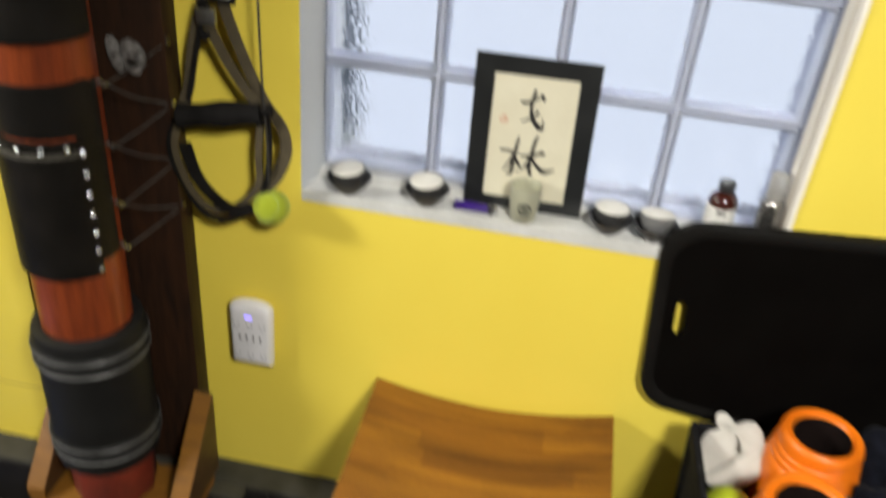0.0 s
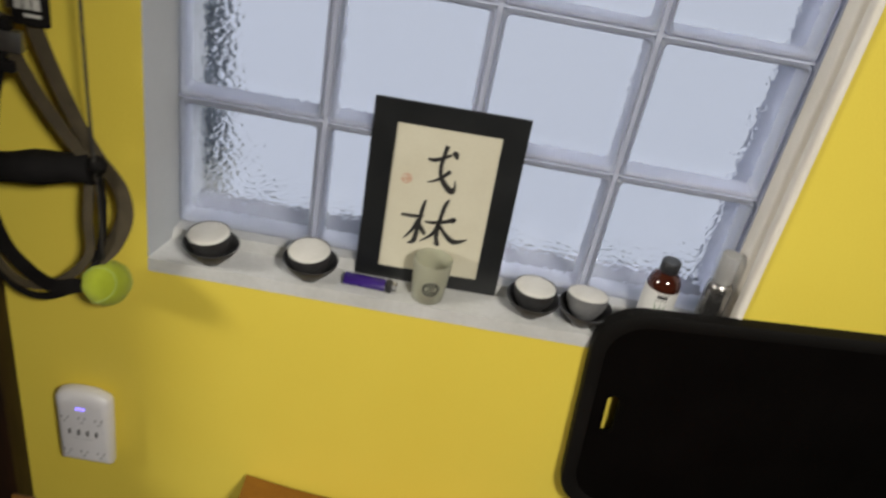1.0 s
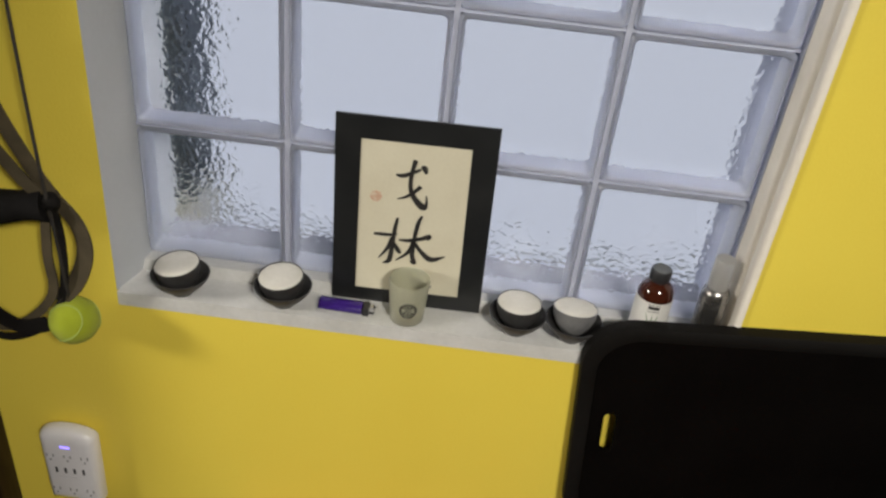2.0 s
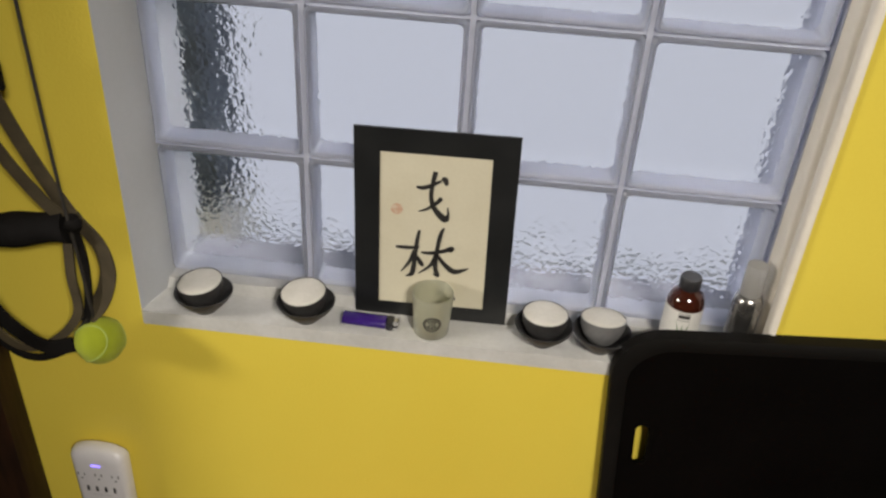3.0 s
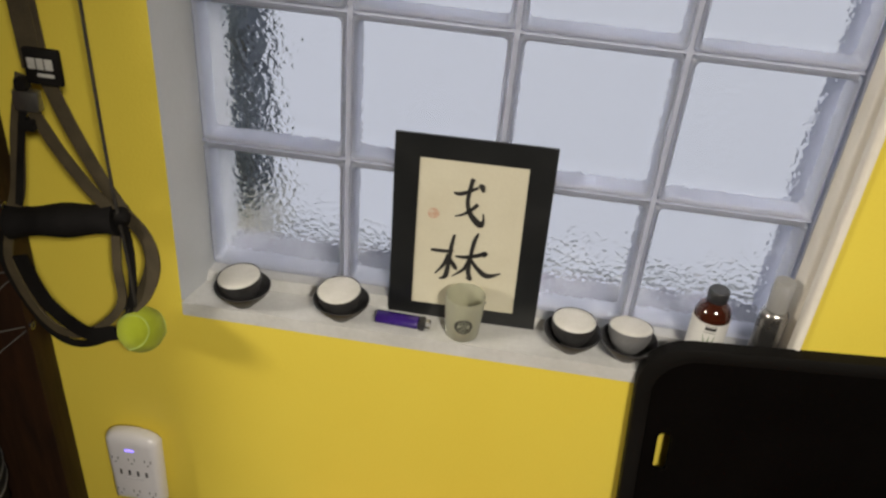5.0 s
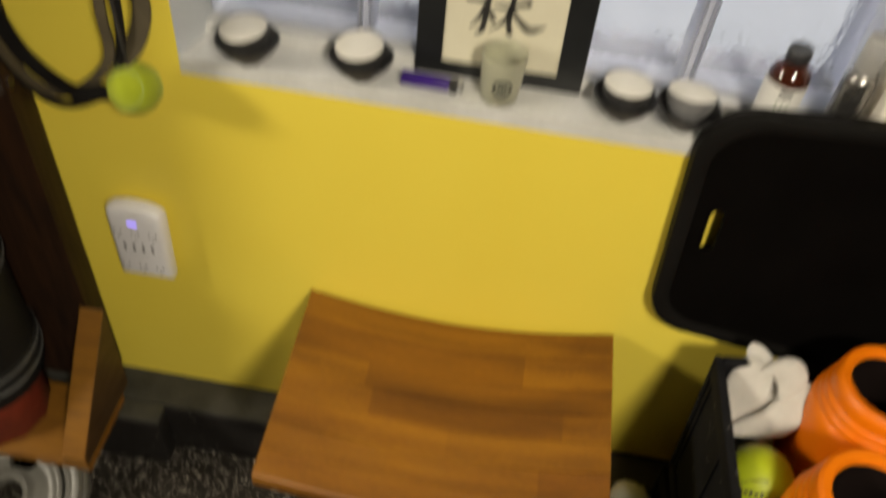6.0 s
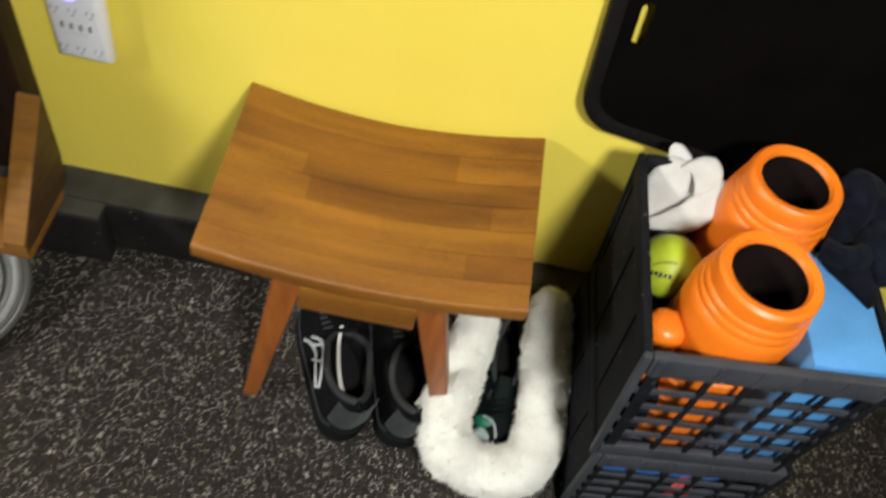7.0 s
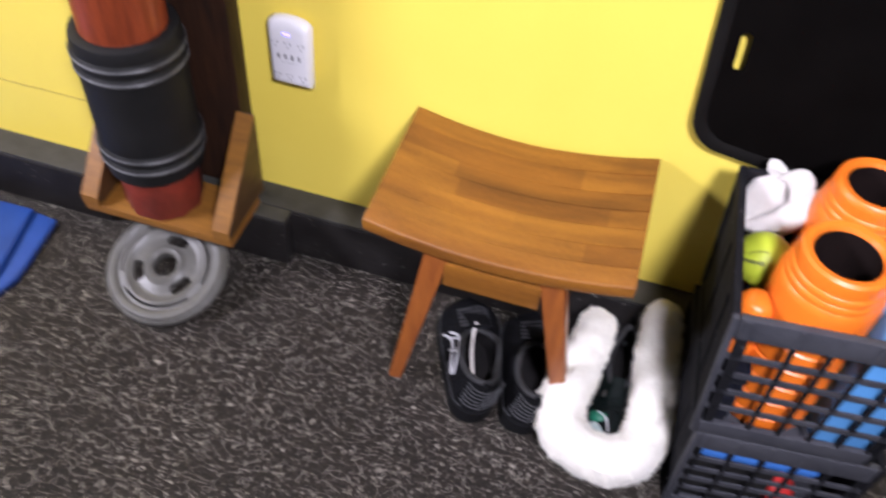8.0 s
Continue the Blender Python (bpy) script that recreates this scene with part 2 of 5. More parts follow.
def specks(mat, colour, scale, share):
    """Scatters small dusty specks over a surface."""
    nodes, links = mat.node_tree.nodes, mat.node_tree.links
    bsdf = nodes["Principled BSDF"]
    under = bsdf.inputs["Base Color"].links[0].from_socket
    co = nodes.new("ShaderNodeTexCoord")
    cells = nodes.new("ShaderNodeTexVoronoi")
    cells.inputs["Scale"].default_value = scale
    links.new(co.outputs["Object"], cells.inputs["Vector"])
    split = nodes.new("ShaderNodeSeparateColor")
    links.new(cells.outputs["Color"], split.inputs[0])
    near = nodes.new("ShaderNodeMath")
    near.operation = "LESS_THAN"
    near.inputs[1].default_value = 0.3
    links.new(cells.outputs["Distance"], near.inputs[0])
    pick = nodes.new("ShaderNodeMath")
    pick.operation = "LESS_THAN"
    pick.inputs[1].default_value = share
    links.new(split.outputs[0], pick.inputs[0])
    both = nodes.new("ShaderNodeMath")
    both.operation = "MULTIPLY"
    links.new(near.outputs[0], both.inputs[0])
    links.new(pick.outputs[0], both.inputs[1])
    mix = nodes.new("ShaderNodeMix")
    mix.data_type = "RGBA"
    mix.inputs["B"].default_value = rgb(colour)
    links.new(under, mix.inputs["A"])
    links.new(both.outputs[0], mix.inputs["Factor"])
    links.new(mix.outputs["Result"], bsdf.inputs["Base Color"])


specks(CRATESHADE, (0.10, 0.095, 0.09), 130, 0.028)
specks(BLACKPAINT, (0.16, 0.15, 0.13), 150, 0.03)
ORANGE = surf("orange_foam", (0.86, 0.20, 0.008), (0.78, 0.165, 0.006), 12, 0.38, 0.12, 240)
TUBE = surf("dark_tube_lining", (0.007, 0.004, 0.0035), (0.012, 0.007, 0.006), 20, 0.8, spec=0.1)
BALLSKIN = surf("optic_yellow_skin", (0.42, 0.50, 0.022), (0.34, 0.42, 0.018), 14, 0.5, 0.15, 300)
CLOTH = surf("white_cotton", (0.60, 0.575, 0.54), (0.48, 0.455, 0.42), 25, 0.9, 0.6, 600, sheen=0.3)
LIGHTBLUE = surf("light_blue_foam", (0.11, 0.32, 0.66), (0.08, 0.26, 0.56), 14, 0.6, 0.3, 260)
NAVY = surf("navy_fleece", (0.0015, 0.0018, 0.0034), (0.008, 0.0095, 0.017), 60, 0.9, 0.9, 300, sheen=0.03, spec=0.1)
MIDBLUE = surf("mid_blue_vinyl", (0.07, 0.23, 0.68), (0.05, 0.18, 0.58), 12, 0.5, 0.2, 160)
REDPAINT = surf("red_painted_wood", (0.26, 0.034, 0.015), (0.13, 0.018, 0.009), 14, 0.55, 0.3, 80)
ROYAL = surf("royal_blue_vinyl", (0.018, 0.070, 0.32), (0.012, 0.050, 0.23), 12, 0.5, 0.2, 160)
RED = surf("red_rubber", (0.6, 0.03, 0.02), (0.5, 0.02, 0.015), 12, 0.5)
FLEECE = surf("white_sheepskin", (0.82, 0.80, 0.73), (0.70, 0.67, 0.59), 30, 0.95, 0.8, 400, sheen=0.3)
SHOEMESH = surf("black_knit", (0.0035, 0.0035, 0.004), (0.0075, 0.0075, 0.009), 60, 0.8, 0.8, 700, spec=0.08)
SOLE = surf("charcoal_sole", (0.004, 0.004, 0.0045), (0.009, 0.009, 0.0095), 20, 0.7, 0.3, 200, spec=0.12)
SHOEGREY = surf("grey_reflective_trim", (0.60, 0.60, 0.62), (0.45, 0.45, 0.47), 30, 0.4)
GREEN = surf("bright_green_lace", (0.012, 0.15, 0.085), (0.006, 0.07, 0.04), 30, 0.5, 0.4, 400)
DARKGREEN = surf("black_green_mesh", (0.002, 0.006, 0.005), (0.002, 0.003, 0.003), 30, 0.6, 0.6, 400, spec=0.12)
RIBGREY = surf("grey_heel_rib", (0.034, 0.035, 0.038), (0.050, 0.051, 0.055), 40, 0.5, 0.2, 400)
COLLAR = surf("charcoal_rubber", (0.013, 0.013, 0.014), (0.021, 0.021, 0.023), 40, 0.6, 0.3, 400)
LACE = surf("charcoal_lace", (0.016, 0.016, 0.018), (0.027, 0.027, 0.03), 40, 0.7, 0.4, 500)
PALESOLE = surf("pale_translucent_sole", (0.40, 0.47, 0.45), (0.30, 0.36, 0.35), 20, 0.3)
MATBLACK = surf("black_mount_board", (0.010, 0.011, 0.012), (0.016, 0.017, 0.018), 14, 0.38, 0.06, 200)
PAPER = surf("cream_rice_paper", (0.68, 0.64, 0.50), (0.62, 0.575, 0.44), 12, 0.7, 0.12, 240)
INK = surf("black_ink", (0.014, 0.013, 0.013), (0.03, 0.028, 0.026), 40, 0.6, 0)
SEALRED = surf("faded_red_seal", (0.56, 0.34, 0.24), (0.64, 0.55, 0.42), 200, 0.7, 0)
BOWLBLACK = surf("black_stoneware", (0.030, 0.0295, 0.030), (0.058, 0.057, 0.058), 20, 0.45, 0.2, 160)
TIN = surf("dull_tin", (0.34, 0.34, 0.345), (0.25, 0.25, 0.255), 30, 0.4, 0.1, 200, metal=0.5)
SALT = surf("white_wax", (0.72, 0.70, 0.65), (0.60, 0.58, 0.52), 30, 0.55, 0.3, 200)
FROST = surf("frosted_glass", (0.78, 0.78, 0.62), (0.70, 0.70, 0.55), 14, 0.42, 0.05, 200, coat=0.3)
FROST.node_tree.nodes["Principled BSDF"].inputs["Transmission Weight"].default_value = 0.62
FROSTDARK = surf("dark_round_print", (0.06, 0.06, 0.05), (0.10, 0.10, 0.08), 80, 0.5, 0)
FROSTPALE = surf("pale_round_print", (0.34, 0.35, 0.27), (0.30, 0.31, 0.24), 80, 0.5, 0)
PURPLE = surf("purple_plastic", (0.045, 0.015, 0.20), (0.03, 0.01, 0.14), 20, 0.25, 0)
AMBER = surf("amber_glass", (0.055, 0.012, 0.006), (0.035, 0.008, 0.004), 10, 0.08, 0, coat=1.0)
CAPBLACK = surf("black_cap_plastic", (0.015, 0.015, 0.017), (0.03, 0.03, 0.033), 20, 0.35, 0.1)
LABEL = surf("white_label_paper", (0.74, 0.73, 0.70), (0.68, 0.67, 0.64), 14, 0.5, 0)
LEAF = surf("green_leaf_print", (0.06, 0.16, 0.04), (0.1, 0.2, 0.06), 60, 0.5, 0)
SILVERCAN = surf("silver_can", (0.42, 0.41, 0.40), (0.34, 0.33, 0.32), 20, 0.25, 0.03, 100, metal=0.95)
CLEARCAP = clear("cloudy_clear_cap", (0.86, 0.85, 0.82), 0.28, 0.75)


# ---- mesh helpers ----
WORLD = {}


def thing(name, at=(0, 0, 0), rz=0, label="", category="", group="", kind=""):
    ob = new(name)
    ob.empty_display_size = 0.05
    WORLD[ob] = pose(*at, 0, 0, rz)
    ob.matrix_world = WORLD[ob]
    return tagged(ob, label, category, group, kind)


def part(name, bm, mat, parent=None, label="", smooth=True):
    """Links a bmesh, given in the world's coordinates, as one mesh under its thing or part (or alone, at top level)."""
    if parent is not None:
        bm.transform(WORLD[parent].inverted())
    bmesh.ops.recalc_face_normals(bm, faces=bm.faces)
    me = bpy.data.meshes.new(name)
    bm.to_mesh(me)
    bm.free()
    me.materials.append(mat)
    if smooth:
        me.polygons.foreach_set("use_smooth", [True] * len(me.polygons))
        me.set_sharp_from_angle(angle=radians(38))
    ob = new(name, me)
    if parent is not None:
        ob.parent = parent
        WORLD[ob] = WORLD[parent]
    return tagged(ob, label)


def box(x0, y0, z0, x1, y1, z1, bevel=0.0, m=None):
    bm = bmesh.new()
    bmesh.ops.create_cube(bm, size=1)
    for v in bm.verts:
        v.co = Vector(((x0 + x1) / 2 + v.co.x * (x1 - x0), (y0 + y1) / 2 + v.co.y * (y1 - y0), (z0 + z1) / 2 + v.co.z * (z1 - z0)))
    if bevel:
        bmesh.ops.bevel(bm, geom=bm.edges[:], offset=bevel, segments=2, affect="EDGES", profile=0.6)
    if m is not None:
        bm.transform(m)
    return bm


def prism(outline, a, b, axis="y", bevel=0.0, m=None):
    """A flat outline (two numbers a point) carried from a to b along an axis: y takes (x, z), x takes (y, z), z takes (x, y)."""
    put = {"y": lambda p, d: (p[0], d, p[1]), "x": lambda p, d: (d, p[0], p[1]), "z": lambda p, d: (p[0], p[1], d)}[axis]
    bm = bmesh.new()
    lo = [bm.verts.new(put(p, a)) for p in outline]
    hi = [bm.verts.new(put(p, b)) for p in outline]
    n = len(outline)
    bm.faces.new(lo)
    bm.faces.new(hi[::-1])
    for i in range(n):
        bm.faces.new((lo[i], lo[(i + 1) % n], hi[(i + 1) % n], hi[i]))
    bmesh.ops.recalc_face_normals(bm, faces=bm.faces)
    if bevel:
        rim = [e for e in bm.edges if (e.verts[0] in lo) == (e.verts[1] in lo)]
        bmesh.ops.bevel(bm, geom=rim, offset=bevel, segments=2, affect="EDGES", profile=0.6)
    if m is not None:
        bm.transform(m)
    return bm


def rounded(x0, z0, x1, z1, r, n=6):
    """A rectangle with rounded corners."""
    pts = []
    for cx, cz, a0 in ((x1 - r, z1 - r, 0), (x0 + r, z1 - r, 90), (x0 + r, z0 + r, 180), (x1 - r, z0 + r, 270)):
        for i in range(n + 1):
            a = radians(a0 + 90 * i / n)
            pts.append((cx + r * math.cos(a), cz + r * math.sin(a)))
    return pts


def lathe(profile, at=(0, 0, 0), n=32, m=None, closed=False):
    """A profile of (radius, height) turned about the upright axis."""
    bm = bmesh.new()
    rings = []
    for r, z in profile:
        if r < 1e-6:
            rings.append([bm.verts.new((0, 0, z))])
        else:
            rings.append([bm.verts.new((r * math.cos(2 * math.pi * i / n), r * math.sin(2 * math.pi * i / n), z)) for i in range(n)])
    pairs = list(zip(rings, rings[1:])) + ([(rings[-1], rings[0])] if closed else [])
    for a, b in pairs:
        for i in range(n):
            j = (i + 1) % n
            q = [a[i % len(a)], a[j % len(a)], b[j % len(b)], b[i % len(b)]]
            q = [v for k, v in enumerate(q) if v not in q[:k]]
            if len(q) > 2:
                bm.faces.new(q)
    if m is not None:
        bm.transform(m)
    bm.transform(Matrix.Translation(at))
    return bm


def smooth_path(pts, per=8, closed=False):
    """A rounded line through the points."""
    p = [Vector(q) for q in pts]
    n = len(p)
    out = []
    for i in range(n if closed else n - 1):
        if closed:
            a, b, c, d = p[i - 1], p[i], p[(i + 1) % n], p[(i + 2) % n]
        else:
            a, b, c, d = p[max(i - 1, 0)], p[i], p[i + 1], p[min(i + 2, n - 1)]
        for k in range(per):
            t = k / per
            out.append(0.5 * (2 * b + (c - a) * t + (2 * a - 5 * b + 4 * c - d) * t * t + (3 * b - a - 3 * c + d) * t ** 3))
    if not closed:
        out.append(p[-1])
    return out


def tube(path, radius, n=8, closed=False, flat=None, side=(0, 1, 0), caps=True, oval=False):
    """A tube along a path; radius is a number or a function of 0..1. With flat it is a strap: that thick, lying across side."""
    bm = bmesh.new()
    rings = []
    count = len(path)
    up = Vector(side)
    for i, p in enumerate(path):
        q = path[(i + 1) % count] if closed else path[min(i + 1, count - 1)]
        o = path[i - 1] if closed or i else path[0]
        d = (q - o).normalized()
        u = up - d * up.dot(d)
        u = u.normalized() if u.length > 1e-4 else d.orthogonal().normalized()
        w = d.cross(u)
        r = radius(i / max(count - 1, 1)) if callable(radius) else radius
        ring = []
        if oval:
            for k in range(n):
                a = 2 * math.pi * k / n
                ring.append(bm.verts.new(p + u * flat / 2 * math.cos(a) + w * r * math.sin(a)))
        elif flat is None:
            for k in range(n):
                a = 2 * math.pi * k / n
                ring.append(bm.verts.new(p + u * r * math.cos(a) + w * r * math.sin(a)))
        else:
            for su, sw in ((-1, -1), (1, -1), (1, 1), (-1, 1)):
                ring.append(bm.verts.new(p + u * su * flat / 2 + w * sw * r))
        rings.append(ring)
    m = len(rings[0])
    for i in range(count if closed else count - 1):
        a, b = rings[i], rings[(i + 1) % count]
        for k in range(m):
            bm.faces.new((a[k], a[(k + 1) % m], b[(k + 1) % m], b[k]))
    if caps and not closed:
        bm.faces.new(rings[0][::-1])
        bm.faces.new(rings[-1])
    return bm


def ball(at, r, u=24, v=14, scale=(1, 1, 1)):
    bm = bmesh.new()
    bmesh.ops.create_uvsphere(bm, u_segments=u, v_segments=v, radius=r)
    bm.transform(Matrix.Translation(at) @ Matrix.Diagonal((*scale, 1)))
    return bm


def rough_up(bm, size, scale):
    """Pushes the points about by a smooth noise."""
    for v in bm.verts:
        v.co += Vector(noise.noise_vector(v.co * scale)) * size
    return bm


# ---- the room ----
def structure(name, bm, mat, label=""):
    return tagged(part(name, bm, mat, smooth=False), label, kind="structure")


SILL_Z, WIN_TOP, WIN_Y = 0.892, 1.92, 0.066
structure("floor", box(-3, -3.4, -0.1, 3, 0.2, 0), FLOORING, "black crumb rubber gym floor with pale grey flecks")
wall = thing("wall_north", kind="structure", label="smooth bright yellow painted wall")
for b in (box(-0.78, 0, 0.146, -0.223, 0.2, 2.5), box(0.624, 0, 0.146, 3, 0.2, 2.5), box(-0.223, 0, 0.146, 0.624, 0.2, SILL_Z - 0.02), box(-0.223, 0, WIN_TOP, 0.624, 0.2, 2.5),
          box(-3, -0.055, 0.146, -0.78, 0.2, 2.5)):
    part("wall_panel", b, YELLOW, wall, smooth=False)
part("wall_joint", box(-3, -0.0562, 0.3110, -0.7805, -0.0548, 0.3132), JOINT, wall, "thin dark joint line")
# unseen walls and ceiling added to close the room
structure("wall_west", box(-3.15, -3.4, 0, -3, 0.2, 2.5), ROOMDARK)
structure("wall_east", box(3, -3.4, 0, 3.15, 0.2, 2.5), ROOMDARK)
structure("wall_south", box(-3.15, -3.55, 0, 3.15, -3.4, 2.5), ROOMDARK)
structure("ceiling", box(-3.15, -3.55, 2.5, 3.15, 0.2, 2.6), ROOMDARK)
curb = thing("baseboard", kind="structure", label="black painted concrete curb with a dusty grey top along the wall")
part("curb_face", box(-0.78, -0.072, 0, 3, 0.2, 0.138, 0.006), BLACKPAINT, curb)
part("curb_face", box(-3, -0.128, 0, -0.782, 0.2, 0.138, 0.006), BLACKPAINT, curb)
part("curb_step", box(-0.779, -0.110, 0, -0.331, -0.0735, 0.137, 0.006), BLACKPAINT, curb, "deeper black block of curb beside the tray")
part("curb_top", box(-0.78, -0.068, 0.138, 3, 0.2, 0.146, 0.002), LEDGE, curb)
part("curb_top", box(-0.778, -0.107, 0.1375, -0.334, -0.0695, 0.1455, 0.002), LEDGE, curb)
part("curb_top", box(-3, -0.124, 0.138, -0.782, 0.2, 0.146, 0.002), LEDGE, curb)

# ---- the glass block window ----
win = thing("window_1", kind="structure", label="glass block window with a white painted sill and reveal")
part("window_sill", prism([(-0.004, SILL_Z - 0.022), (0.112, SILL_Z - 0.022), (0.112, SILL_Z + 0.016), (WIN_Y - 0.006, SILL_Z + 0.016), (WIN_Y - 0.012, SILL_Z), (-0.004, SILL_Z)], -0.222, 0.623, "x", 0.002), SILLWHITE, win, "chipped white painted sill")
# added outer strip, grey to dim the bright band low in the glass
part("outer_sill", box(-0.222, 0.1125, SILL_Z - 0.0195, 0.623, 0.2, SILL_Z + 0.006), OUTSILL, win, "added grey outer sill that dims the glass above it", smooth=False)
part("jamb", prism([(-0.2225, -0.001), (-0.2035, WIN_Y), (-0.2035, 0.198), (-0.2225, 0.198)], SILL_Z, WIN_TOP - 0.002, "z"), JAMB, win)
part("jamb", prism([(0.6235, -0.004), (0.6195, -0.004), (0.6165, -0.002), (0.6150, 0.002), (0.6146, 0.016), (0.6160, 0.019), (0.6210, 0.0205), (0.6210, 0.0265), (0.6150, 0.0285), (0.6128, 0.031), (0.6120, 0.036), (0.6120, WIN_Y - 0.001), (0.6235, WIN_Y - 0.001)], SILL_Z, WIN_TOP - 0.002, "z"), TRIMWHITE, win, "stepped cream wooden trim")
part("jamb", box(0.6108, WIN_Y, SILL_Z + 0.0165, 0.6235, 0.198, WIN_TOP - 0.002), MORTAR, win, smooth=False)
PITCH, RISE, X0, Z0 = 0.2035, 0.2015, -0.2035, 0.9065
for i in range(3):
    x = X0 + (i + 1) * PITCH
    part("mortar_joint", box(x - 0.0036, WIN_Y + 0.006, Z0 + 0.001, x + 0.0036, WIN_Y + 0.048, WIN_TOP - 0.003), MORTAR, win, smooth=False)
for i in range(4):
    z = Z0 + (i + 1) * RISE + 0.008
    part("mortar_joint", box(X0 + 0.001, WIN_Y + 0.008, z - 0.0026, X0 + 4 * PITCH - 0.001, WIN_Y + 0.046, z + 0.0026), MORTAR, win, smooth=False)


def glass_block():
    """One hollow block at the origin: pressed edge frame, two pebbled panes."""
    half, inner = 0.0982, 0.0918
    bm = bmesh.new()
    ys = [(half, 0.004), (half - 0.003, 0), (inner + 0.003, 0.0), (inner, 0.005), (inner - 0.001, 0.041), (inner + 0.003, 0.046), (half, 0.046)]
    rings = []
    for h, y in ys:
        rings.append([bm.verts.new((px, y, pz)) for px, pz in rounded(-h, -h, h, h, 0.007, 3)])
    for a, b in zip(rings, rings[1:] + rings[:1]):
        for k in range(len(a)):
            bm.faces.new((a[k], a[(k + 1) % len(a)], b[(k + 1) % len(a)], b[k]))
    frame_ob = part("glass_block", bm, BLOCKGLASS, label="clear glass block with a pebbled face")
    WORLD[frame_ob] = Matrix()
    for y in (0.004, 0.037):
        pane = part("pane", box(-inner - 0.0005, y, -inner - 0.0005, inner + 0.0005, y + 0.006, inner + 0.0005), PANE, frame_ob, smooth=False)
        pane.visible_shadow = False
    return frame_ob


first = glass_block()
for row in range(5):
    for col in range(4):
        m = Matrix.Translation((X0 + (col + 0.5) * PITCH, WIN_Y, Z0 + 0.008 + (row + 0.5) * RISE))
        ob = first if row == col == 0 else copy_thing(first, m)
        ob.matrix_basis = m
        ob.parent = win
structure("backdrop", box(-3, 1.5, -2.5, 4, 1.52, 4), DAY, "pale overcast daylight outside the window")
structure("outdoor_ground", box(-3, 0.2005, -0.1, 4, 1.5, 0.04), OUTPALE, "pale concrete ground outside the window")
structure("outdoor_plinth", box(-1.3, 0.54, 0.04, -0.30, 0.71, 0.72), OUTPALE, "pale concrete plinth outside the window")
structure("outdoor_post", box(-1.3, 0.55, 0.72, -0.31, 0.7, 3), OUTDARK, "dark outdoor wall corner behind the glass")


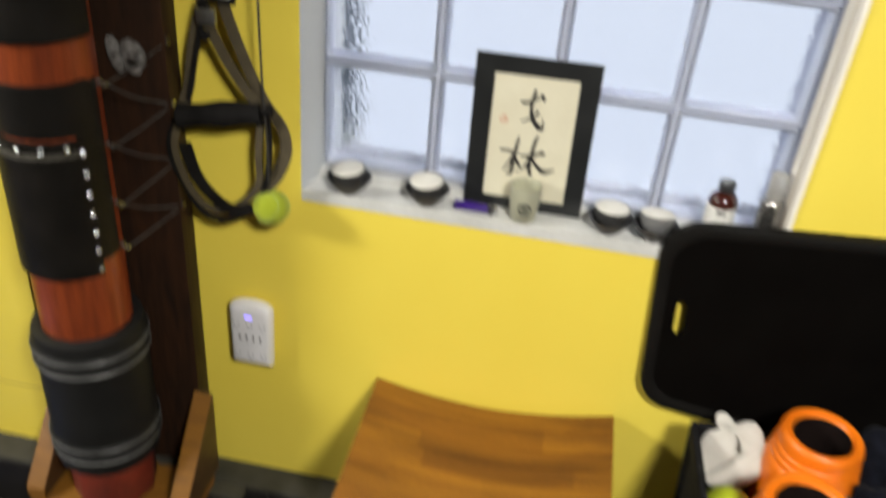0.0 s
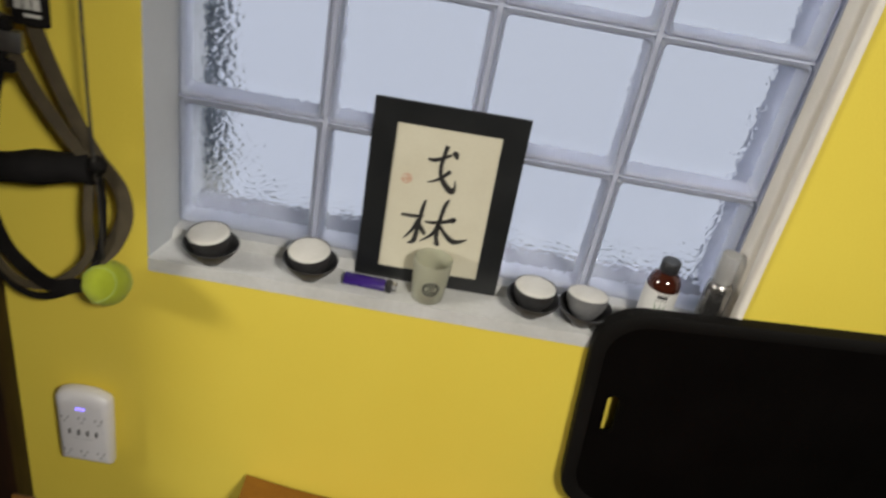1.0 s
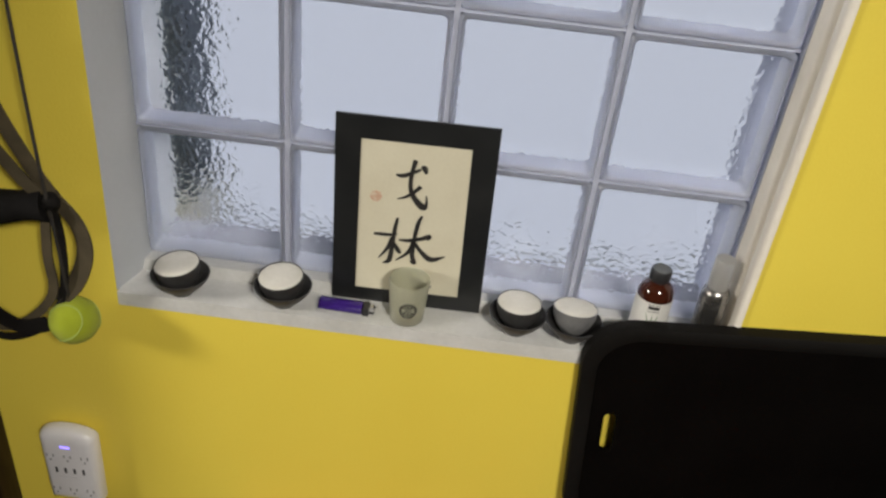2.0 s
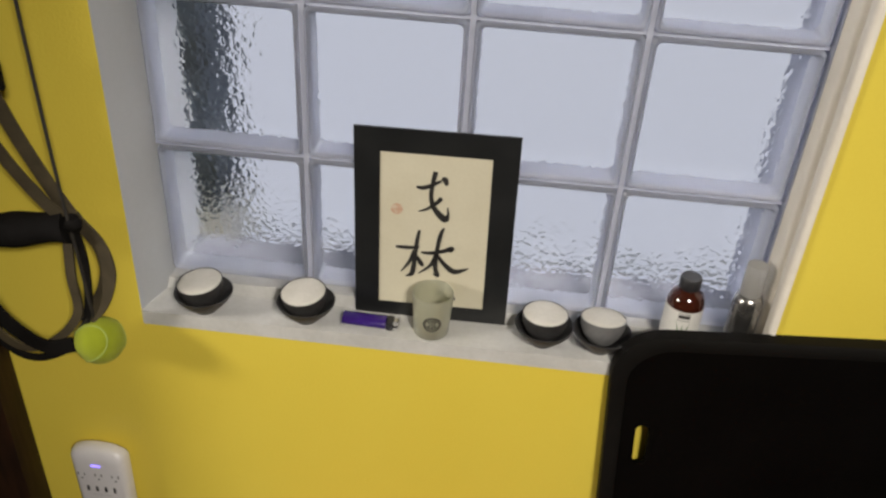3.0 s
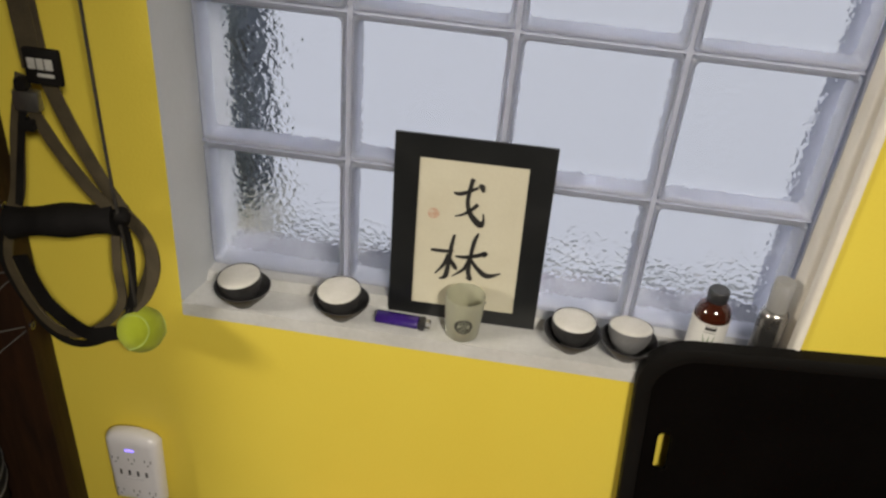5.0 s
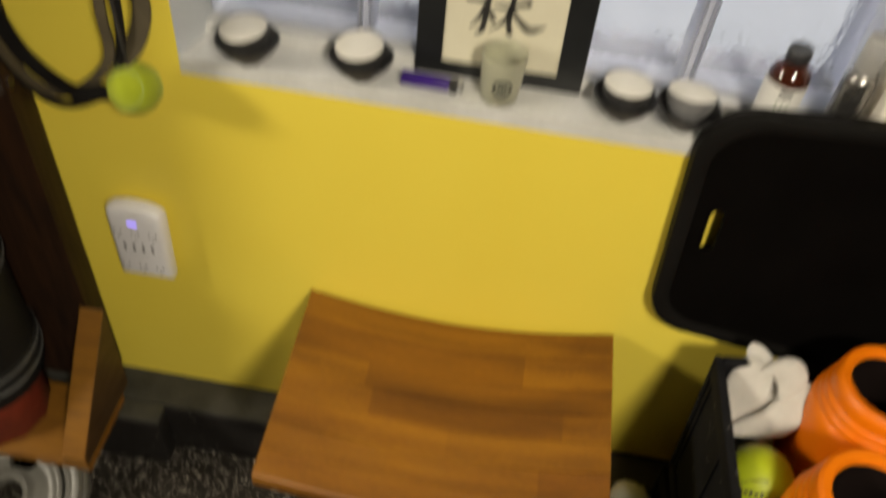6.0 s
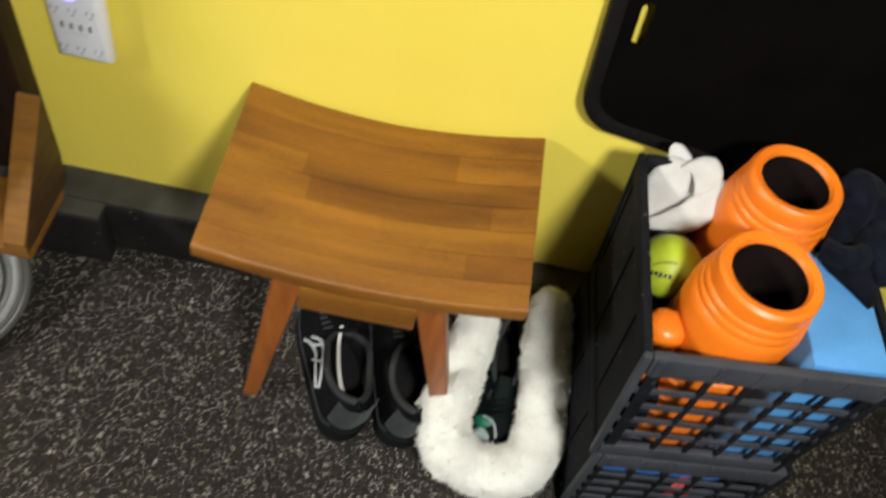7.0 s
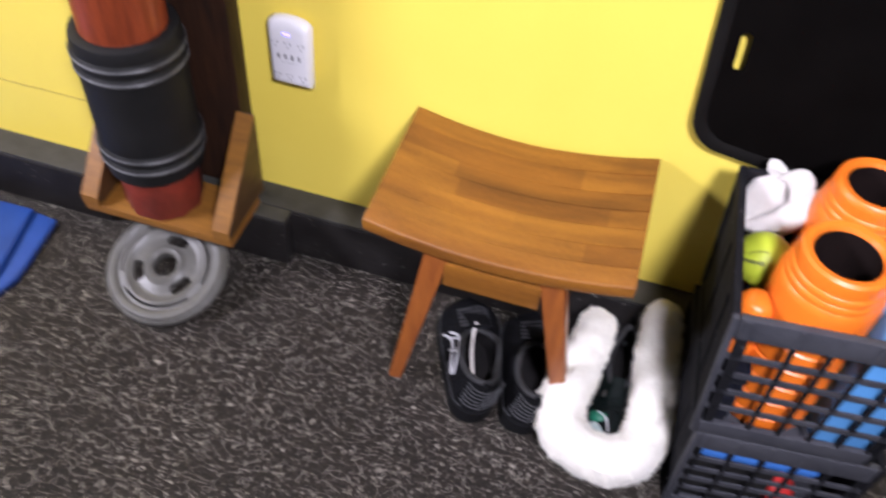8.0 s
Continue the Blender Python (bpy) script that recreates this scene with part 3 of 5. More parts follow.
# ---- things on the sill ----
def calligraphy():
    m = Matrix.Translation((0.175, 0.05, SILL_Z)) @ pose(0, 0, 0, -2.6, -1.0, 0)
    art = thing("framed_calligraphy", (0.176, 0.05, SILL_Z), label="cream paper with two brushed ink characters in a black mat", category="artwork")
    w, h = 0.106, 0.282
    outer, inner = [(-w, 0), (w, 0), (w, h), (-w, h)], [(-0.073, 0.022), (0.073, 0.022), (0.072, 0.250), (-0.072, 0.250)]
    bm = bmesh.new()
    loops = [[bm.verts.new((px, y, pz)) for px, pz in pts] for pts, y in ((outer, 0), (inner, 0), (inner, 0.002), (outer, 0.004))]
    for a, b in zip(loops, loops[1:] + loops[:1]):
        for k in range(4):
            bm.faces.new((a[k], a[(k + 1) % 4], b[(k + 1) % 4], b[k]))
    bm.transform(m)
    part("mat", bm, MATBLACK, art, "black mount board", smooth=False)
    part("paper", box(-0.074, 0.0012, 0.02, 0.074, 0.0028, 0.258, m=m), PAPER, art, "cream rice paper", smooth=False)
    # brush strokes: points of (x, z, half width)
    upper_character = [
        [(-0.0245, 0.2037, 0.0014), (-0.0156, 0.2029, 0.0028), (-0.0049, 0.2073, 0.0025), (0.0075, 0.2144, 0.0018)],
        [(0.0001, 0.2268, 0.0032), (-0.0028, 0.2121, 0.0028), (-0.0048, 0.1926, 0.0028), (-0.0016, 0.1772, 0.0032), (0.0070, 0.1653, 0.0042), (0.0149, 0.1596, 0.0046), (0.0183, 0.1663, 0.0018), (0.0173, 0.1769, 0.0007)],
        [(0.0080, 0.2175, 0.0018), (0.0125, 0.2164, 0.0039), (0.0153, 0.2090, 0.0018)],
        [(0.0090, 0.1899, 0.0028), (0.0016, 0.1814, 0.0025), (-0.0099, 0.1725, 0.0018), (-0.0208, 0.1684, 0.0007)],
    ]
    lower_left = [
        [(-0.0501, 0.1119, 0.0018), (-0.0405, 0.1119, 0.0025), (-0.0298, 0.1121, 0.0025), (-0.0182, 0.1141, 0.0011)],
        [(-0.0187, 0.1396, 0.0018), (-0.0215, 0.1229, 0.0028), (-0.0239, 0.0976, 0.0028), (-0.0271, 0.0726, 0.0035), (-0.0359, 0.0665, 0.0007)],
        [(-0.0251, 0.1080, 0.0025), (-0.0307, 0.0906, 0.0025), (-0.0423, 0.0736, 0.0007)],
        [(-0.0222, 0.0999, 0.0021), (-0.0156, 0.0891, 0.0032), (-0.0118, 0.0844, 0.0011)],
    ]
    lower_right = [
        [(-0.0154, 0.1060, 0.0014), (-0.0030, 0.1060, 0.0025), (0.0144, 0.1106, 0.0028), (0.0260, 0.1159, 0.0032), (0.0236, 0.1098, 0.0011)],
        [(0.0140, 0.1459, 0.0014), (0.0095, 0.1341, 0.0028), (0.0057, 0.1089, 0.0028), (0.0043, 0.0835, 0.0032), (0.0082, 0.0711, 0.0025), (0.0016, 0.0738, 0.0007)],
        [(0.0049, 0.1047, 0.0028), (-0.0020, 0.0871, 0.0025), (-0.0181, 0.0727, 0.0007)],
        [(0.0071, 0.1028, 0.0021), (0.0156, 0.0910, 0.0028), (0.0305, 0.0798, 0.0039), (0.0495, 0.0868, 0.0007)],
    ]
    signature = [
        [(0.0249, 0.0380, 0.0014), (0.0277, 0.0392, 0.0018), (0.0289, 0.0322, 0.0011)],
        [(0.0306, 0.0395, 0.0018), (0.0332, 0.0336, 0.0011)],
        [(0.0040, 0.0400, 0.0014), (0.0085, 0.0415, 0.0016), (0.0100, 0.0360, 0.0012)],
        [(0.0150, 0.0405, 0.0014), (0.0195, 0.0375, 0.0014)],
    ]
    for st in upper_character + lower_left + lower_right + signature:
        line = smooth_path([(px, 0.0005, pz) for px, pz, _ in st], 6)
        widths = smooth_path([(hw, 0, 0) for _, _, hw in st], 6)
        bm = tube(line, lambda t, ws=widths: max(ws[min(int(t * (len(ws) - 1) + 0.5), len(ws) - 1)].x, 0.0006), flat=0.0008)
        bm.transform(m)
        part("brush_stroke", bm, INK, art, smooth=False)
    part("seal", lathe([(0, 0), (0.008, 0), (0.008, 0.0006), (0, 0.0006)], n=20, m=m @ Matrix.Translation((-0.0496, 0.0011, 0.169)) @ pose(0, 0, 0, 90, 0, 0)), SEALRED, art, "faded round red seal")


calligraphy()


def tea_bowl(x, y, tilt, turn, inner_mat, label, lift=0.0140, size=0.96):
    at = (x, y, SILL_Z)
    ob = thing("candle_bowl", at, label=label, category="bowl", group="candle bowls on the sill")
    prof = [(0, 0), (0.0150, 0), (0.0165, 0.002), (0.024, 0.010), (0.0335, 0.0205), (0.0390, 0.0285), (0.0400, 0.0318), (0.0386, 0.0322), (0.0362, 0.0295), (0.028, 0.0195), (0.018, 0.009), (0, 0.006)]
    part("bowl", lathe(prof, at, 40), BOWLBLACK, ob, "matt black flared stoneware bowl")
    m = Matrix.Translation((0, 0, lift)) @ pose(0, 0, 0, tilt, 0, turn) @ Matrix.Diagonal((size, size, size, 1))
    part("cup", lathe([(0, 0), (0.0185, 0), (0.026, 0.010), (0.0312, 0.022), (0.0325, 0.036), (0.0315, 0.036), (0.0312, 0.0325)], at, 40, m), inner_mat, ob, "small cup set in the bowl")
    part("wax", rough_up(lathe([(0.0313, 0.032), (0.0313, 0.0352), (0.0295, 0.0368), (0.020, 0.0378), (0.009, 0.0384), (0, 0.0386)], at, 40, m), 0.0007, 90), SALT, ob, "white wax fill")


tea_bowl(-0.137, 0.016, 7, -60, BOWLBLACK, "black flared bowl holding a cup of white wax")
tea_bowl(0.006, 0.019, 7, -40, BOWLBLACK, "black flared bowl holding a cup of white wax")
tea_bowl(0.333, 0.024, -2, 10, BOWLBLACK, "black flared bowl holding a cup of white wax")
tea_bowl(0.411, 0.024, -10, 0, TIN, "black flared bowl holding a metal cup of wax", 0.0150, 0.95)


def votive():
    at = (0.180, 0.021, SILL_Z)
    ob = thing("votive_glass", at, label="frosted glass tumbler with a dark round print", category="glass")
    part("tumbler", lathe([(0, 0), (0.021, 0), (0.0235, 0.003), (0.0258, 0.03), (0.0280, 0.066), (0.0273, 0.068), (0.0263, 0.066), (0.024, 0.03), (0.022, 0.008), (0, 0.008)], at, 36), FROST, ob)

    def badge(r0, r1, mat_, name, lift):
        bm = bmesh.new()
        rings = []
        for r in (r0, r1):
            ring = []
            for k in range(24):
                a = 2 * math.pi * k / 24
                px, pz = r * math.cos(a), 0.031 + r * math.sin(a)
                rad = 0.0258 + (pz - 0.03) * 0.062 + lift
                th = -math.pi / 2 + 0.12 + px / rad
                ring.append(bm.verts.new((at[0] + rad * math.cos(th), at[1] + rad * math.sin(th), at[2] + pz)))
            rings.append(ring)
        for k in range(24):
            bm.faces.new((rings[0][k], rings[0][(k + 1) % 24], rings[1][(k + 1) % 24], rings[1][k]))
        part(name, bm, mat_, ob)
    badge(0.0004, 0.0128, FROSTDARK, "round_print", 0.0005)
    badge(0.0082, 0.0093, FROSTPALE, "print_ring", 0.0008)
    for a in range(6):
        c, s_ = math.cos(a * math.pi / 3), math.sin(a * math.pi / 3)
        line = []
        for r in (0.002, 0.0062):
            px, pz = r * c, 0.031 + r * s_
            rad = 0.0258 + (pz - 0.03) * 0.062 + 0.0006
            th = -math.pi / 2 + 0.12 + px / rad
            line.append(Vector((at[0] + rad * math.cos(th), at[1] + rad * math.sin(th), at[2] + pz)))
        part("print_spoke", tube(line, 0.0008, flat=0.0004), FROSTPALE, ob)


votive()


def lighter():
    at = (0.097, 0.021, SILL_Z)
    ob = thing("lighter", at, -2, label="purple plastic lighter with a dark metal head", category="lighter")
    m = Matrix.Translation(at) @ pose(0, 0, 0, 0, 0, -2)
    part("body", prism([(0.0125 * math.cos(a) * 0.95, 0.0075 + 0.0075 * math.sin(a)) for a in [2 * math.pi * k / 16 for k in range(16)]], -0.04, 0.021, "x", 0.001, m), PURPLE, ob)
    part("head", box(0.0215, -0.010, 0.001, 0.031, 0.010, 0.013, 0.002, m), CAPBLACK, ob, "dark metal head")
    part("wheel", lathe([(0, -0.004), (0.0045, -0.004), (0.0045, 0.004), (0, 0.004)], (0, 0, 0), 14, m @ Matrix.Translation((0.034, 0, 0.0095)) @ pose(0, 0, 0, 90, 0, 0)), STEEL, ob, "steel spark wheel")
    part("fork", box(0.0312, -0.006, 0.002, 0.038, 0.006, 0.0045, 0.0008, m), STEEL, ob)


lighter()


def curved_patch(at, r, a0, a1, z0, z1, n=12):
    """A thin label lying round an upright cylinder."""
    bm = bmesh.new()
    cols = []
    for k in range(n + 1):
        a = a0 + (a1 - a0) * k / n
        cols.append([bm.verts.new((at[0] + r * math.cos(a), at[1] + r * math.sin(a), z)) for z in (z0, z1)])
    for a, b in zip(cols, cols[1:]):
        bm.faces.new((a[0], b[0], b[1], a[1]))
    return bm


def amber_bottle():
    at = (0.513, 0.036, SILL_Z)
    ob = thing("amber_bottle", at, label="amber glass bottle with black cap and white label", category="bottle")
    part("bottle", lathe([(0, 0), (0.023, 0), (0.0247, 0.003), (0.0247, 0.085), (0.0240, 0.092), (0.0205, 0.100), (0.0145, 0.105), (0.0115, 0.1075), (0.0115, 0.113), (0, 0.113)], at, 32), AMBER, ob)
    part("cap", lathe([(0, 0.1078), (0.0132, 0.1078), (0.0140, 0.109), (0.0140, 0.1235), (0.0126, 0.1255), (0, 0.1255)], at, 28), CAPBLACK, ob, "ribbed black screw cap")
    face = -math.pi / 2 - 0.12
    part("label", curved_patch(at, 0.0250, face - 1.9, face + 1.9, SILL_Z + 0.008, SILL_Z + 0.0835, 24), LABEL, ob, "white paper label")
    for z, w, h in ((0.0735, 0.30, 0.0050), (0.0695, 0.34, 0.0009), (0.0800, 0.34, 0.0009)):
        part("label_print", curved_patch(at, 0.0252, face - w, face + w, SILL_Z + z, SILL_Z + z + h, 6), INK, ob)
    for k in range(7):
        lean = (k - 3) * 0.17
        bm = bmesh.new()
        pts = [(-0.06, 0.046), (0.06, 0.046), (lean * 2.2 + 0.004, 0.0690 - abs(k - 3) * 0.0016 - 0.002 * (k % 2))]
        bm.faces.new([bm.verts.new((at[0] + 0.0253 * math.cos(face + a + lean * 0.5 * (i < 2)), at[1] + 0.0253 * math.sin(face + a + lean * 0.5 * (i < 2)), SILL_Z + z)) for i, (a, z) in enumerate(pts)])
        part("leaf_print", bm, LEAF, ob)


amber_bottle()


def silver_bottle():
    at = (0.5905, 0.034, SILL_Z)
    ob = thing("spray_bottle", at, label="slim silver spray bottle with a cloudy cap", category="bottle")
    part("body", lathe([(0, 0), (0.0178, 0), (0.0190, 0.002), (0.0190, 0.094), (0.0184, 0.101), (0.0165, 0.106), (0.0135, 0.1085), (0, 0.1085)], at, 28), SILVERCAN, ob)
    part("cap", lathe([(0.0120, 0.109), (0.0135, 0.109), (0.0135, 0.152), (0.0125, 0.154), (0, 0.154), (0, 0.152), (0.0118, 0.151)], at, 24), CLEARCAP, ob, "cloudy clear cap")
    part("nozzle", lathe([(0, 0.1088), (0.0085, 0.1088), (0.0085, 0.128), (0.005, 0.130), (0.005, 0.138), (0, 0.138)], at, 20), TIN, ob, "pale pump nozzle under the cap")


silver_bottle()


# ---- the surge protector on the wall ----
def surge_protector():
    ob = thing("surge_protector", (-0.316, 0, 0.56), label="white plastic wall surge protector with a blue light", category="outlet")
    arch = [(-0.364, 0.479), (-0.279, 0.479), (-0.277, 0.616)]
    for k in range(1, 12):
        a = math.pi * k / 12
        arch.append((-0.3215 + 0.0435 * math.cos(a), 0.616 + 0.018 * math.sin(a)))
    arch.append((-0.365, 0.616))
    cx, cz = -0.3215, 0.558

    def inset(d):  # the crown is rounded more than the sides
        return [(cx + (x - cx) * (1 - d / 0.0435), cz + (z - cz) * (1 - d / 0.074) - d * 0.9 * max((z - 0.604) / 0.03, 0)) for x, z in arch]

    def shell(loops):
        bm = bmesh.new()
        rings = [[bm.verts.new((x, y, z)) for x, z in inset(d)] for d, y in loops]
        for a, b in zip(rings, rings[1:]):
            for k in range(len(a)):
                bm.faces.new((a[k], a[(k + 1) % len(a)], b[(k + 1) % len(a)], b[k]))
        bm.faces.new(rings[0][::-1])
        bm.faces.new(rings[-1])
        return bm
    # the shadow gap behind the cover is painted in as grey
    part("back_plate", shell([(0.012, 0.0), (0.012, -0.0128)]), GREYSLOT, ob, "recessed back plate, grey for the shadow gap")
    part("body", shell([(0.003, -0.013), (0.0005, -0.0145), (0.0, -0.018), (0.0003, -0.026), (0.002, -0.0315), (0.005, -0.0352), (0.009, -0.0374), (0.013, -0.038)]), PLASTIC, ob)
    part("led", box(-0.330, -0.0392, 0.6005, -0.3155, -0.0378, 0.604, 0.0005), LED, ob, "glowing blue-violet light bar")
    for row, z in ((0, 0.582), (1, 0.507)):
        for k in range(3):
            x = -0.3485 + k * 0.0270
            for dx in (-0.005, 0.005):
                part("blade_slot", box(x + dx - 0.001, -0.0388, z - 0.003, x + dx + 0.001, -0.0375, z + 0.003), GREYSLOT, ob, smooth=False)
            part("earth_hole", lathe([(0, -0.0008), (0.0018, -0.0008), (0.0018, 0.0008), (0, 0.0008)], (x, -0.0382, z - 0.009), 10, pose(0, 0, 0, 90, 0, 0)), GREYSLOT, ob)
    for k in range(4):
        x = -0.3425 + k * 0.0143
        part("usb_port", box(x - 0.0019, -0.0388, 0.545, x + 0.0019, -0.0375, 0.556), SLOT, ob, smooth=False)
    part("printed_line", box(-0.338, -0.0384, 0.536, -0.306, -0.0378, 0.5375), SHOEGREY, ob, smooth=False)


surge_protector()


# ---- suspension straps and the hanging ball ----
def straps():
    ob = thing("suspension_trainer", (-0.345, -0.05, 1.2), label="olive webbing suspension straps with a black foam handle", category="exercise strap")
    y = -0.05
    hl, hr = Vector((-0.416, y - 0.01, 1.030)), Vector((-0.272, y, 1.052))
    grip = smooth_path([hl, (hl + hr) / 2, hr], 6)
    part("handle", tube(grip, lambda t: 0.0212 + 0.002 * math.cos(t * 12), 16), GRIP, ob, "black foam grip")
    for dz, dy in ((0.0, 0.0), (0.012, 0.012)):
        part("strap", tube(smooth_path([(-0.352, y + dy, 2.46), (-0.352, y + dy, 1.5), (-0.348, y + dy, 1.245 + dz)], 4), 0.0130, flat=0.002), WEBBING, ob)
    part("strap", tube(smooth_path([(-0.338, y - 0.004, 1.262), (-0.316, y - 0.004, 1.19), (-0.287, y, 1.11), (-0.262, y, 1.062)], 6), 0.0098, flat=0.0022), WEBBING, ob)
    part("strap", tube(smooth_path([(-0.362, y - 0.008, 1.212), (-0.330, y - 0.008, 1.145), (-0.296, y - 0.006, 1.09), (-0.276, y - 0.004, 1.066)], 6), 0.0088, flat=0.0022), WEBBING, ob)
    part("strap", tube(smooth_path([(-0.364, y + 0.002, 1.235), (-0.385, y, 1.16), (-0.399, y - 0.004, 1.08), (-0.416, y - 0.008, 1.035)], 6), 0.0095, flat=0.0022), WEBBING, ob)
    part("strap", tube(smooth_path([(-0.357, y - 0.012, 1.225), (-0.378, y - 0.012, 1.14), (-0.397, y - 0.012, 1.06)], 6), 0.0045, flat=0.0022), BLACKWEB, ob, "black inner strap")
    loop = smooth_path([(-0.262, y, 1.062), (-0.238, y, 1.028), (-0.233, y, 0.985), (-0.252, y, 0.935), (-0.279, y - 0.003, 0.905)], 6)
    part("foot_loop", tube(loop, 0.0115, flat=0.003, side=(0.25, 1, 0)), WEBBING, ob)
    loop = smooth_path([(-0.274, y - 0.004, 1.045), (-0.280, y - 0.006, 0.98), (-0.282, y - 0.008, 0.918), (-0.325, y - 0.012, 0.868), (-0.372, y - 0.014, 0.858), (-0.409, y - 0.012, 0.895), (-0.431, y - 0.010, 0.965), (-0.419, y - 0.008, 1.02)], 6)
    part("foot_loop", tube(loop, 0.0060, flat=0.004), WEBBING, ob)
    loop = smooth_path([(-0.427, y - 0.006, 1.02), (-0.443, y - 0.006, 0.96), (-0.416, y - 0.008, 0.885), (-0.385, y - 0.008, 0.842), (-0.345, y - 0.008, 0.836), (-0.295, y - 0.006, 0.868), (-0.268, y - 0.004, 0.925), (-0.262, y, 1.0), (-0.266, y, 1.05)], 6)
    part("foot_loop", tube(loop, 0.0050, flat=0.004), BLACKWEB, ob, "black rubber-lined foot loop")
    loop = smooth_path([(-0.407, y - 0.02, 0.985), (-0.385, y - 0.02, 0.915), (-0.335, y - 0.02, 0.868), (-0.292, y - 0.016, 0.872)], 6)
    part("foot_cradle", tube(loop, 0.0110, flat=0.004), BLACKWEB, ob, "broad black foot cradle")
    part("buckle", box(-0.372, y - 0.016, 1.196, -0.340, y - 0.004, 1.222, 0.003), BRUSHED, ob, "steel cam buckle")
    tag = box(-0.350, y - 0.014, 1.232, -0.306, y - 0.006, 1.276, 0.003, None)
    tagob = part("sleeve", tag, BLACKWEB, ob, "black sewn sleeve with pale print")
    for k, (dx, w) in enumerate(((-0.344, 0.009), (-0.333, 0.008), (-0.323, 0.009))):
        part("printed_bar", box(dx, y - 0.0152, 1.252, dx + w, y - 0.0138, 1.265), PALETHREAD, tagob, smooth=False)
    part("printed_bar", box(-0.334, y - 0.0152, 1.243, -0.314, y - 0.0138, 1.247), PALETHREAD, tagob, smooth=False)
    part("knot", rough_up(ball((-0.263, y - 0.004, 1.06), 0.0125, 14, 9, (1, 1, 1)), 0.004, 120), BLACKWEB, ob)
    for z in (1.252, 1.2):
        part("stitched_band", box(-0.366, y - 0.017, z - 0.03, -0.352, y - 0.002, z - 0.016, 0.002), BLACKWEB, ob)


straps()


def hanging_ball():
    at = Vector((-0.262, -0.052, 0.873))
    ob = thing("hanging_ball", at, label="yellow felt ball hanging on a thin black cord", category="ball")
    body = part("ball", ball(at, 0.0325, 32, 20), FELT, ob)
    line = []
    for k in range(60):
        t = 2 * math.pi * k / 60
        v = Vector((math.cos(t) + 0.35 * math.cos(3 * t), math.sin(t) - 0.35 * math.sin(3 * t), 1.1 * math.sin(2 * t))).normalized()
        v.rotate(Euler((0.4, 0.9, 0.5)))
        line.append(at + v * 0.0326)
    part("seam", tube(line, 0.0011, 5, closed=True), SEAM, body, "pale rubber seam")
    part("cord", tube(smooth_path([at + Vector((-0.002, 0, 0.033)), (-0.262, -0.06, 1.0), (-0.270, -0.06, 1.3), (-0.272, -0.058, 2.495)], 8), 0.0021, 6), BLACKCORD, ob, "thin black cord")
    for k in range(5):
        a = k * 1.3
        part("frayed_end", tube(smooth_path([at + Vector((-0.004, -0.002, 0.035)), at + Vector((-0.012 - 0.004 * math.cos(a), -0.004, 0.036 + 0.004 * math.sin(a))), at + Vector((-0.02 - 0.006 * math.cos(a), -0.006, 0.028 + 0.006 * math.sin(a)))], 4), 0.0009, 5), BLACKCORD, ob)


hanging_ball()


